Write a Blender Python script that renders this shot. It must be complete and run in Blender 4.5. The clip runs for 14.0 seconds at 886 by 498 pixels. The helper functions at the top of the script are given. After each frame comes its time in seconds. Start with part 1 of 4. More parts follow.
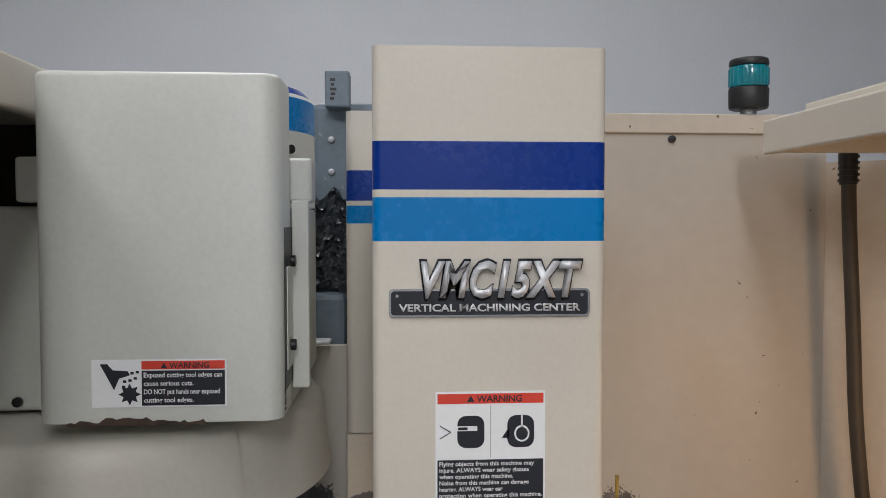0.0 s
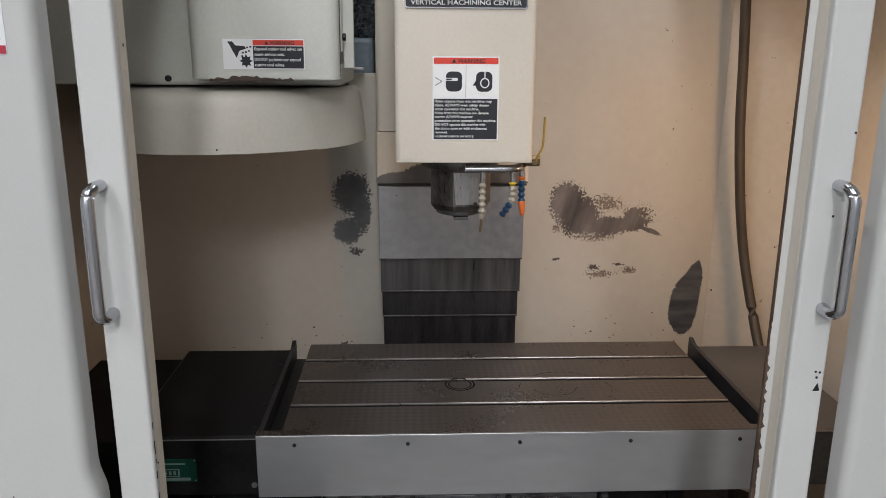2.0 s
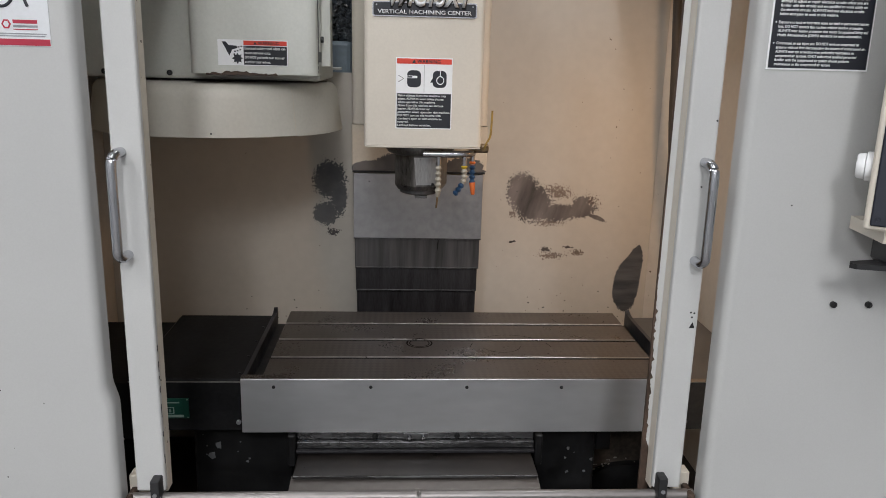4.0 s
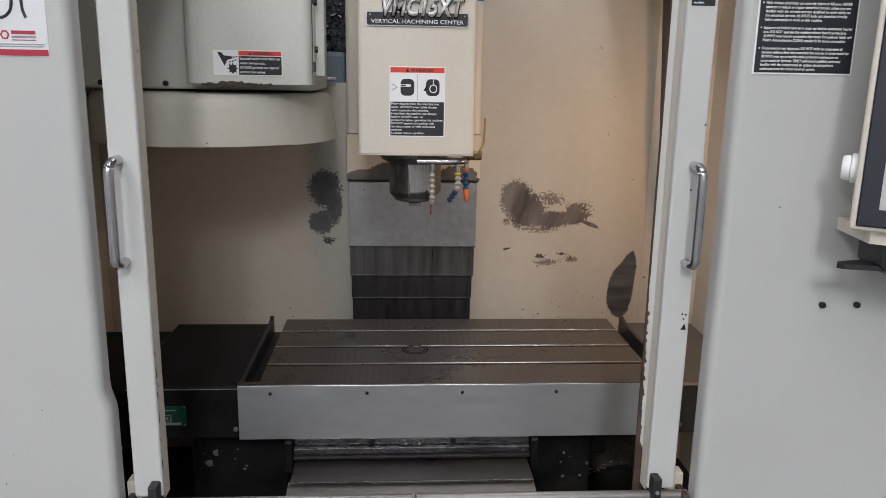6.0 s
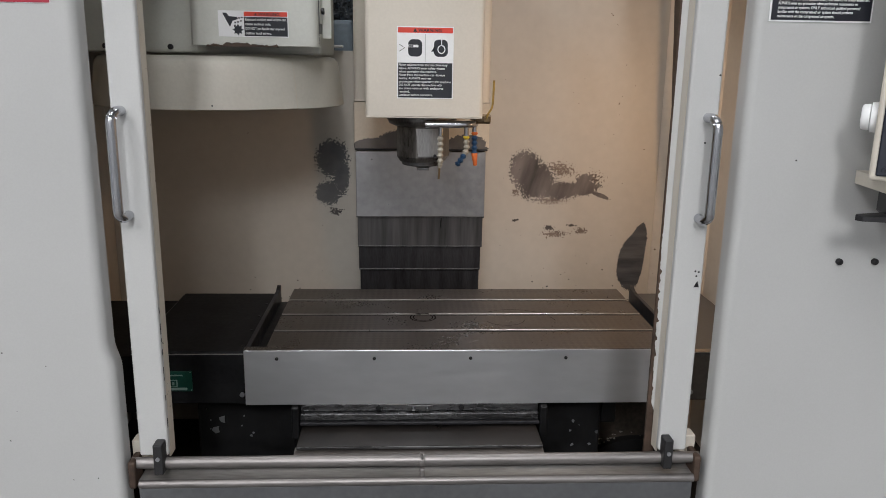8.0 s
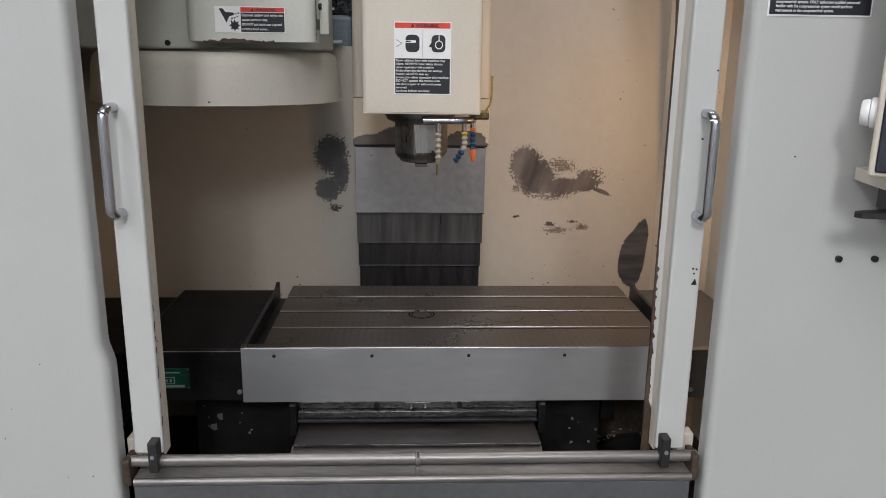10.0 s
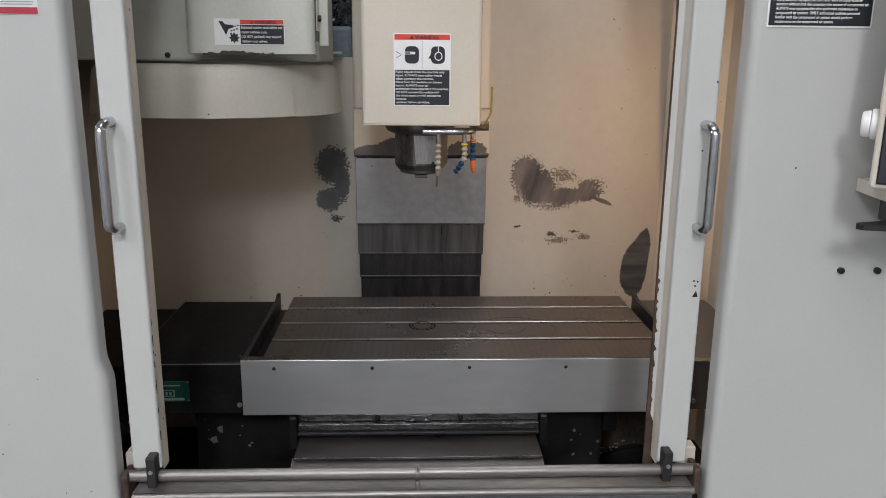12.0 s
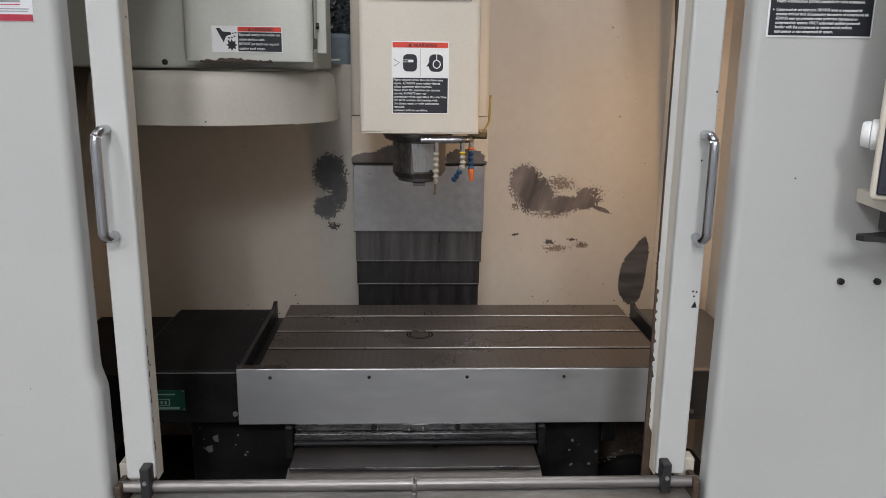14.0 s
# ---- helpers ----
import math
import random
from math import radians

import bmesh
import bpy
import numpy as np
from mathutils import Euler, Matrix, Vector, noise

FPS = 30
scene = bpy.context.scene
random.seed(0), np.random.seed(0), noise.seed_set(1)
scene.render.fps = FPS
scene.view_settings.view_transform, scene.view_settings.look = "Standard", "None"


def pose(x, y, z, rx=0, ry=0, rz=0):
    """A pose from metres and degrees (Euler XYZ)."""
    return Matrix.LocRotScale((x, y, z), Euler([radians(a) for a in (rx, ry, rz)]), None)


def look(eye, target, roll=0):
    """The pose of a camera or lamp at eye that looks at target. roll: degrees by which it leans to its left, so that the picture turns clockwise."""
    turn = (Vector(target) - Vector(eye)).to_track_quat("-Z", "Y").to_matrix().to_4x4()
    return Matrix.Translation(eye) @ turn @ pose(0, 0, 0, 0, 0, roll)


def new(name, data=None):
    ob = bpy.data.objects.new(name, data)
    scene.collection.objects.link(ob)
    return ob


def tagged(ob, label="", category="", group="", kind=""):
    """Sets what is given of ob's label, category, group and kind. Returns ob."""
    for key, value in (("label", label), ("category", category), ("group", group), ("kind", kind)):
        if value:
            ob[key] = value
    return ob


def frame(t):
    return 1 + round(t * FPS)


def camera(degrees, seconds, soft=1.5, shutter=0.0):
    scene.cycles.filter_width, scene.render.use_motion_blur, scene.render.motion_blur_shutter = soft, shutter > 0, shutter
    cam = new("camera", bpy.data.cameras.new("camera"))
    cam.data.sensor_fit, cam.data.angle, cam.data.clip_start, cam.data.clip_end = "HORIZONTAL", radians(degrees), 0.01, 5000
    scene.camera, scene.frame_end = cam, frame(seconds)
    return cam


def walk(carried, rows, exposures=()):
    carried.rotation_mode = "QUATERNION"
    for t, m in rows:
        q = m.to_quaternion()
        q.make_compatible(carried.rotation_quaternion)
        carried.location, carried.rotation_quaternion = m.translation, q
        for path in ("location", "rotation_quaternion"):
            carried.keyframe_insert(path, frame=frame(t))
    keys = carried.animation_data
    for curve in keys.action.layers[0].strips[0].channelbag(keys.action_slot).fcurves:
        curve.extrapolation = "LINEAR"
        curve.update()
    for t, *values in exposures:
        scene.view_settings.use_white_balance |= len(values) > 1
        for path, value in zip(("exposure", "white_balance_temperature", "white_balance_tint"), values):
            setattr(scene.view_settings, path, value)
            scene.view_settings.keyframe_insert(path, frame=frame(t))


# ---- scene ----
cam = camera(59.8, 14.0, soft=0.8)
PATH = [
    (0, (-0.085, -1.225, 1.608), (0.05, 0.769, 1.531), -0.0),
    (0.5, (-0.054, -1.331, 1.548), (0.037, 0.659, 1.379), 0.1),
    (1, (-0.073, -1.457, 1.514), (-0.005, 0.519, 1.21), 0.3),
    (1.5, (-0.086, -1.617, 1.471), (-0.034, 0.345, 1.083), 0.2),
    (2, (-0.079, -1.728, 1.456), (0.005, 0.208, 0.96), 0.4),
    (2.5, (-0.044, -1.848, 1.449), (0.053, 0.075, 0.909), 0.9),
    (3, (-0.04, -1.91, 1.446), (0.063, 0.011, 0.901), 1.2),
    (3.5, (-0.038, -1.935, 1.448), (0.076, -0.004, 0.942), 1.5),
    (6, (-0.034, -1.965, 1.442), (0.091, -0.02, 0.992), 1.0),
    (6.5, (-0.034, -1.964, 1.437), (0.087, -0.019, 0.987), 0.8),
    (7, (-0.036, -1.963, 1.426), (0.078, -0.018, 0.972), 0.8),
    (7.5, (-0.033, -1.959, 1.4), (0.077, -0.014, 0.946), 0.9),
    (8, (-0.032, -1.957, 1.392), (0.071, -0.017, 0.915), 0.9),
    (10.5, (-0.014, -1.945, 1.393), (0.072, -0.007, 0.904), 0.7),
    (11, (-0.012, -1.941, 1.393), (0.071, -0.002, 0.911), 0.6),
    (11.5, (-0.011, -1.941, 1.397), (0.069, -0.001, 0.918), 0.6),
    (12, (-0.011, -1.943, 1.399), (0.068, -0.001, 0.929), 0.5),
    (12.5, (-0.013, -1.935, 1.4), (0.069, 0.008, 0.934), 0.6),
    (13, (-0.012, -1.937, 1.4), (0.069, 0.008, 0.939), 0.6),
    (13.5, (-0.013, -1.935, 1.401), (0.072, 0.01, 0.943), 0.7),
    (14, (-0.01, -1.935, 1.402), (0.074, 0.011, 0.947), 0.7),
]
walk(cam, [(t, look(eye, target, roll)) for t, eye, target, roll in PATH], exposures=[(0.0, -0.50), (0.5, -0.44), (1.0, -0.14), (2.0, -0.18), (3.0, -0.25), (14.0, -0.25)])

# ---- light ----
world = bpy.data.worlds.new("world")
world.use_nodes = True
world.node_tree.nodes["Background"].inputs[0].default_value = (0.8, 0.9, 1.0, 1)
world.node_tree.nodes["Background"].inputs[1].default_value = 0.05
scene.world = world


def area_lamp(name, place, target, sx, sy, watts, colour):
    data = bpy.data.lights.new(name, "AREA")
    data.shape, data.size, data.size_y = "RECTANGLE", sx, sy
    data.energy, data.color = watts, colour
    ob = new(name, data)
    ob.matrix_world = look(place, target)
    return ob


COOL = (0.985, 0.985, 1.0)
WARM = (1.0, 0.60, 0.30)
FIXTURES = [(-2.4, -5.6, 95), (0.0, -5.4, 172), (2.4, -5.6, 14), (-1.7, -2.6, 32), (0.1, -2.6, 18), (-0.7, 0.6, 28), (0.9, 0.6, 22)]
for fx, fy, watts in FIXTURES:
    area_lamp("tube_light", (fx, fy, 3.84), (fx, fy + 0.001, 0), 0.5, 1.9, watts, COOL)
area_lamp("work_light", (0.640, -0.690, 1.300), (0.42, 0.0, 1.06), 0.09, 0.07, 1.6, WARM).data.spread = radians(165)


# ---- materials ----
def material(name, base, rough=0.5, metal=0.0, var=0.08, scale=6.0, fine=90.0, bump=0.15, spots=0.0, spot_col=(0.05, 0.04, 0.03),
             spot_scale=40.0, stretch=(1, 1, 1), coat=0.0, rough_var=0.12, spec=0.5, second=None, second_amount=0.5):
    m = bpy.data.materials.new(name)
    m.use_nodes = True
    nt = m.node_tree
    n, l = nt.nodes, nt.links
    bsdf = n["Principled BSDF"]
    bsdf.inputs["Metallic"].default_value = metal
    bsdf.inputs["Coat Weight"].default_value = coat
    geo = n.new("ShaderNodeNewGeometry")
    mp = n.new("ShaderNodeMapping")
    mp.inputs["Scale"].default_value = stretch
    l.new(geo.outputs["Position"], mp.inputs["Vector"])
    big = n.new("ShaderNodeTexNoise")
    big.inputs["Scale"].default_value, big.inputs["Detail"].default_value = scale, 6
    l.new(mp.outputs[0], big.inputs["Vector"])
    small = n.new("ShaderNodeTexNoise")
    small.inputs["Scale"].default_value, small.inputs["Detail"].default_value = fine, 3
    l.new(mp.outputs[0], small.inputs["Vector"])
    mixn = n.new("ShaderNodeMath")
    mixn.operation = "MULTIPLY_ADD"
    mixn.inputs[1].default_value = 0.35
    l.new(small.outputs[0], mixn.inputs[0])
    half = n.new("ShaderNodeMath")
    half.operation = "MULTIPLY"
    half.inputs[1].default_value = 0.65
    l.new(big.outputs[0], half.inputs[0])
    l.new(half.outputs[0], mixn.inputs[2])
    ramp = n.new("ShaderNodeValToRGB")
    lo = [c * (1 - 2.2 * var) for c in base]
    hi = [min(1, c * (1 + 1.6 * var)) for c in base]
    if second:
        lo = [a * (1 - second_amount) + b * second_amount for a, b in zip(base, second)]
    ramp.color_ramp.elements[0].position, ramp.color_ramp.elements[0].color = 0.32, (*lo, 1)
    ramp.color_ramp.elements[1].position, ramp.color_ramp.elements[1].color = 0.68, (*hi, 1)
    l.new(mixn.outputs[0], ramp.inputs[0])
    out = ramp.outputs[0]
    if spots > 0:
        sp = n.new("ShaderNodeTexNoise")
        sp.inputs["Scale"].default_value, sp.inputs["Detail"].default_value = spot_scale, 5
        l.new(geo.outputs["Position"], sp.inputs["Vector"])
        sr = n.new("ShaderNodeValToRGB")
        sr.color_ramp.elements[0].position, sr.color_ramp.elements[0].color = 0.74 - spots, (0, 0, 0, 1)
        sr.color_ramp.elements[1].position, sr.color_ramp.elements[1].color = 0.76 - spots, (1, 1, 1, 1)
        l.new(sp.outputs[0], sr.inputs[0])
        mx = n.new("ShaderNodeMix")
        mx.data_type = "RGBA"
        l.new(sr.outputs[0], mx.inputs[0])
        l.new(out, mx.inputs[6])
        mx.inputs[7].default_value = (*spot_col, 1)
        out = mx.outputs[2]
    l.new(out, bsdf.inputs["Base Color"])
    rr = n.new("ShaderNodeMapRange")
    rr.inputs[1].default_value, rr.inputs[2].default_value = 0.3, 0.7
    rr.inputs[3].default_value, rr.inputs[4].default_value = max(0.02, rough - rough_var), min(1, rough + rough_var)
    l.new(mixn.outputs[0], rr.inputs[0])
    l.new(rr.outputs[0], bsdf.inputs["Roughness"])
    if bump:
        b = n.new("ShaderNodeBump")
        b.inputs["Strength"].default_value, b.inputs["Distance"].default_value = bump, 0.001
        l.new(small.outputs[0], b.inputs["Height"])
        l.new(b.outputs[0], bsdf.inputs["Normal"])
    bsdf.inputs["Specular IOR Level"].default_value = spec
    return m


def add_patches(m, patches, colour, colour2, edge=0.55, level=0.95, fine=1.6, coarse=2.4, streak=(1.0, 1.0, 1.0), lean_in=0.0, scale_in=14):
    """Worn-through paint: noise-edged ellipses (cx, cz, rx, rz, lean) in the wall's own plane, with bare metal inside."""
    nt = m.node_tree
    n, l = nt.nodes, nt.links
    bsdf = n["Principled BSDF"]
    base = bsdf.inputs["Base Color"].links[0].from_socket
    rough = bsdf.inputs["Roughness"].links[0].from_socket
    geo = n.new("ShaderNodeNewGeometry")
    wob = n.new("ShaderNodeTexNoise")
    wob.inputs["Scale"].default_value, wob.inputs["Detail"].default_value, wob.inputs["Roughness"].default_value = 32, 12, 0.8
    l.new(geo.outputs["Position"], wob.inputs["Vector"])
    best = None
    for cx, cz, rx, rz, lean in patches:
        mp = n.new("ShaderNodeMapping")
        mp.vector_type = "TEXTURE"
        mp.inputs["Location"].default_value = (cx, 0, cz)
        mp.inputs["Rotation"].default_value = (0, radians(lean), 0)
        mp.inputs["Scale"].default_value = (rx, 100, rz)
        l.new(geo.outputs["Position"], mp.inputs["Vector"])
        ln = n.new("ShaderNodeVectorMath")
        ln.operation = "LENGTH"
        l.new(mp.outputs[0], ln.inputs[0])
        if best is None:
            best = ln.outputs["Value"]
        else:
            mn = n.new("ShaderNodeMath")
            mn.operation = "SMOOTH_MIN"
            mn.inputs[2].default_value = 0.25
            l.new(best, mn.inputs[0])
            l.new(ln.outputs["Value"], mn.inputs[1])
            best = mn.outputs[0]
    grit = n.new("ShaderNodeTexNoise")
    grit.inputs["Scale"].default_value, grit.inputs["Detail"].default_value, grit.inputs["Roughness"].default_value = 210, 3, 0.6
    l.new(geo.outputs["Position"], grit.inputs["Vector"])
    ga = n.new("ShaderNodeMath")
    ga.operation = "MULTIPLY_ADD"
    ga.inputs[1].default_value = edge * fine
    l.new(grit.outputs[0], ga.inputs[0])
    l.new(best, ga.inputs[2])
    ad = n.new("ShaderNodeMath")
    ad.operation = "MULTIPLY_ADD"
    ad.inputs[1].default_value = edge * coarse
    l.new(wob.outputs[0], ad.inputs[0])
    l.new(ga.outputs[0], ad.inputs[2])
    mr = n.new("ShaderNodeMapRange")
    mr.inputs[1].default_value, mr.inputs[2].default_value = level + edge * (fine + coarse) / 2 - 0.02, level + edge * (fine + coarse) / 2 + 0.02
    mr.inputs[3].default_value, mr.inputs[4].default_value = 1.0, 0.0
    l.new(ad.outputs[0], mr.inputs[0])
    inner = n.new("ShaderNodeTexNoise")
    inner.inputs["Scale"].default_value, inner.inputs["Detail"].default_value = scale_in, 8
    im = n.new("ShaderNodeMapping")
    im.inputs["Rotation"].default_value = (0, radians(lean_in), 0)
    l.new(geo.outputs["Position"], im.inputs["Vector"])
    im2 = n.new("ShaderNodeMapping")
    im2.inputs["Scale"].default_value = streak
    l.new(im.outputs[0], im2.inputs["Vector"])
    l.new(im2.outputs[0], inner.inputs["Vector"])
    ir = n.new("ShaderNodeValToRGB")
    ir.color_ramp.elements[0].position, ir.color_ramp.elements[0].color = 0.38, (*colour, 1)
    ir.color_ramp.elements[1].position, ir.color_ramp.elements[1].color = 0.66, (*colour2, 1)
    l.new(inner.outputs[0], ir.inputs[0])
    mx = n.new("ShaderNodeMix")
    mx.data_type = "RGBA"
    l.new(mr.outputs[0], mx.inputs[0])
    l.new(base, mx.inputs[6])
    l.new(ir.outputs[0], mx.inputs[7])
    l.new(mx.outputs[2], bsdf.inputs["Base Color"])
    return m


PANEL = material("panel_paint", (0.50, 0.505, 0.50), 0.42, var=0.025, scale=3, fine=420, bump=0.03)
DOORP = material("door_paint", (0.54, 0.545, 0.54), 0.40, var=0.025, scale=4, fine=420, bump=0.03)
CHIPPED = material("chipped_edge_paint", (0.60, 0.56, 0.48), 0.5, var=0.05, scale=9, fine=120, bump=0.1, spots=0.055, spot_col=(0.05, 0.03, 0.02), spot_scale=90)
CREAM = material("cream_paint", (0.67, 0.62, 0.54), 0.38, var=0.03, scale=4, fine=220, bump=0.06)
COVER = material("tool_changer_paint", (0.62, 0.63, 0.585), 0.42, var=0.04, scale=4, fine=200, bump=0.08)
DRUM = material("drum_paint", (0.60, 0.575, 0.51), 0.45, var=0.04, scale=5, fine=160, bump=0.1)
INNER = material("interior_paint", (0.60, 0.54, 0.46), 0.5, var=0.05, scale=2.5, fine=60, bump=0.08, spots=0.02, spot_col=(0.12, 0.07, 0.04), spot_scale=55)
WALLP = material("back_wall_paint", (0.495, 0.460, 0.408), 0.48, var=0.04, scale=2.2, fine=45, bump=0.05, spots=0.015, spot_col=(0.10, 0.06, 0.04), spot_scale=70)
# thin spatter of worn paint round the large stain
add_patches(WALLP, [(0.365, 1.125, 0.070, 0.034, 10), (0.450, 1.100, 0.055, 0.034, 0), (0.350, 1.045, 0.080, 0.020, 0), (0.36, 0.955, 0.06, 0.018, 0), (0.43, 0.965, 0.03, 0.016, 0), (0.255, 1.065, 0.022, 0.02, 0)],
            (0.10, 0.075, 0.065), (0.20, 0.155, 0.13), 0.55, 0.40, 4.4, 1.6)
# dark stains of bare, oily metal
add_patches(WALLP, [
    (-0.211, 1.148, 0.042, 0.050, 0), (-0.222, 1.060, 0.034, 0.030, 10), (-0.188, 1.104, 0.022, 0.050, 0),
    (-0.50, 0.640, 0.09, 0.055, 0), (-0.62, 0.66, 0.11, 0.06, 0), (-0.36, 0.63, 0.06, 0.05, 0), (-0.47, 0.70, 0.04, 0.018, 0),
    (-0.235, 0.775, 0.014, 0.018, 0), (0.33, 0.765, 0.014, 0.012, 0), (0.42, 0.760, 0.014, 0.010, 0), (0.60, 0.768, 0.010, 0.006, 0),
], (0.064, 0.064, 0.068), (0.125, 0.122, 0.122), 0.45, 0.95, 3.0, 2.6)
add_patches(WALLP, [(-0.202, 1.012, 0.026, 0.014, 0), (0.346, 0.972, 0.019, 0.009, 0), (0.405, 0.979, 0.018, 0.005, 0), (0.256, 0.992, 0.016, 0.005, 0)],
            (0.042, 0.038, 0.038), (0.085, 0.072, 0.066), 0.95, 0.58, 2.2, 2.6)
add_patches(WALLP, [
    (0.278, 1.122, 0.042, 0.052, 0), (0.310, 1.092, 0.048, 0.052, 20), (0.372, 1.070, 0.055, 0.024, 0), (0.424, 1.076, 0.050, 0.020, -8), (0.430, 1.094, 0.026, 0.018, -30), (0.475, 1.058, 0.030, 0.006, 20),
], (0.045, 0.040, 0.040), (0.195, 0.170, 0.165), 0.36, 0.93, 3.8, 2.6, (1.0, 1.0, 0.22), -18.0, 20)
# slate-coloured leaf-shaped patch with a crisp outline
add_patches(WALLP, [(0.565, 0.866, 0.034, 0.064, -4), (0.569, 0.885, 0.036, 0.074, 6), (0.581, 0.918, 0.024, 0.070, 10), (0.592, 0.955, 0.0085, 0.032, 6)],
            (0.040, 0.043, 0.050), (0.105, 0.110, 0.120), 0.20, 0.95, 1.8, 2.4, (0.5, 1.0, 3.0), 0.0, 16)
CASTING = material("rear_cover_paint", (0.62, 0.56, 0.47), 0.42, var=0.05, scale=5, fine=160, bump=0.08)
add_patches(CASTING, [(-0.10, 1.185, 0.06, 0.024, 0), (-0.03, 1.195, 0.07, 0.035, 0), (0.12, 1.195, 0.05, 0.025, 0), (0.15, 1.18, 0.03, 0.012, 0)],
            (0.08, 0.08, 0.085), (0.17, 0.16, 0.155), 0.3)
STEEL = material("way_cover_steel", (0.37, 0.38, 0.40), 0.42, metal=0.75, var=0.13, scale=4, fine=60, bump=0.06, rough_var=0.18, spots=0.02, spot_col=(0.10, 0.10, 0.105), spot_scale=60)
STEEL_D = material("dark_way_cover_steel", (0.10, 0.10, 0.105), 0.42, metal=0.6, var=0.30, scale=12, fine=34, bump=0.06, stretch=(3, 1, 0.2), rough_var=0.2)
BLACKST = material("near_black_steel", (0.035, 0.035, 0.04), 0.45, metal=0.4, var=0.3, scale=14, fine=160, bump=0.15, stretch=(3, 1, 0.4), rough_var=0.15)
APRON = material("apron_stainless", (0.62, 0.63, 0.645), 0.38, metal=0.75, var=0.05, scale=2.2, fine=30, bump=0.02, stretch=(0.7, 1, 2.0), rough_var=0.12)
TABLEM = material("ground_cast_iron", (0.118, 0.102, 0.092), 0.34, metal=0.6, var=0.2, scale=7, fine=240, bump=0.18, rough_var=0.16)


def scraped(m, cell, strength):
    """Hand-scraped cross-hatching on a ground face."""
    nt = m.node_tree
    n, l = nt.nodes, nt.links
    bsdf = n["Principled BSDF"]
    old = bsdf.inputs["Base Color"].links[0].from_socket
    geo = n.new("ShaderNodeNewGeometry")
    mp = n.new("ShaderNodeMapping")
    mp.inputs["Rotation"].default_value = (0, 0, radians(45))
    mp.inputs["Scale"].default_value = (1 / cell, 1 / cell, 0.001)
    l.new(geo.outputs["Position"], mp.inputs["Vector"])
    ck = n.new("ShaderNodeTexChecker")
    ck.inputs["Scale"].default_value = 1.0
    ck.inputs["Color1"].default_value = (1, 1, 1, 1)
    ck.inputs["Color2"].default_value = (1 - strength, 1 - strength, 1 - strength, 1)
    l.new(mp.outputs[0], ck.inputs["Vector"])
    wear = n.new("ShaderNodeTexNoise")
    wear.inputs["Scale"].default_value = 7
    l.new(geo.outputs["Position"], wear.inputs["Vector"])
    wr = n.new("ShaderNodeMapRange")
    wr.inputs[1].default_value, wr.inputs[2].default_value = 0.42, 0.62
    l.new(wear.outputs[0], wr.inputs[0])
    mx = n.new("ShaderNodeMix")
    mx.data_type, mx.blend_type = "RGBA", "MULTIPLY"
    l.new(wr.outputs[0], mx.inputs[0])
    l.new(old, mx.inputs[6])
    l.new(ck.outputs["Color"], mx.inputs[7])
    l.new(mx.outputs[2], bsdf.inputs["Base Color"])


scraped(TABLEM, 0.0095, 0.26)
SLOTM = material("slot_edge_steel", (0.44, 0.42, 0.40), 0.35, metal=0.8, var=0.1, scale=20, fine=100, bump=0.05)
TELBLACK = material("telescopic_cover_black", (0.014, 0.014, 0.015), 0.55, spec=0.12, metal=0.0, var=0.25, scale=8, fine=110, bump=0.12, rough_var=0.14)
TELGREY = material("telescopic_cover_grey", (0.11, 0.105, 0.10), 0.42, metal=0.5, var=0.2, scale=7, fine=110, bump=0.12, rough_var=0.14)
# black of the oily castings; also stands in for shade inside the table slots
GRIME_SHADE = material("oily_black_and_slot_shade", (0.010, 0.010, 0.011), 0.5, metal=0.1, var=0.35, scale=18, fine=90, bump=0.4, spots=0.02, spot_col=(0.25, 0.24, 0.22), spot_scale=30)
SADDLE = material("oily_machined_steel", (0.15, 0.15, 0.155), 0.28, metal=0.8, var=0.4, scale=12, fine=120, bump=0.2, stretch=(0.4, 2, 2), rough_var=0.14)
YCOVER = material("oily_way_cover", (0.12, 0.108, 0.10), 0.36, metal=0.55, var=0.16, scale=5, fine=60, bump=0.04, rough_var=0.12)
CHROME = material("chrome", (0.50, 0.51, 0.54), 0.20, metal=1.0, var=0.05, scale=18, fine=200, bump=0.04, rough_var=0.06)
SILVER = material("cast_silver_letters", (0.72, 0.73, 0.76), 0.42, metal=0.35, var=0.12, scale=40, fine=260, bump=0.2)
RODM = material("polished_rail_steel", (0.24, 0.225, 0.22), 0.40, metal=0.75, var=0.15, scale=20, fine=150, bump=0.08, stretch=(0.3, 2, 2))
SILLM = material("sill_steel", (0.34, 0.33, 0.32), 0.38, metal=0.6, var=0.2, scale=9, fine=110, bump=0.1, stretch=(0.4, 2, 2))
SILLF = material("sill_front_paint", (0.10, 0.104, 0.11), 0.42, metal=0.1, var=0.15, scale=5, fine=110, bump=0.08)
SPIN = material("spindle_cast_steel", (0.16, 0.155, 0.15), 0.38, metal=0.75, var=0.3, scale=22, fine=160, bump=0.15, stretch=(2, 2, 0.5), rough_var=0.16)
SPINL = material("spindle_light_face", (0.46, 0.46, 0.46), 0.34, metal=0.8, var=0.15, scale=18, fine=180, bump=0.08, stretch=(2, 2, 0.5))
BLUE_D = material("dark_blue_stripe", (0.002, 0.034, 0.26), 0.25, var=0.05, scale=8, fine=140, bump=0.35, spec=0.35)
BLUE_L = material("light_blue_stripe", (0.0, 0.20, 0.55), 0.3, var=0.05, scale=8, fine=140, bump=0.2, spec=0.3)
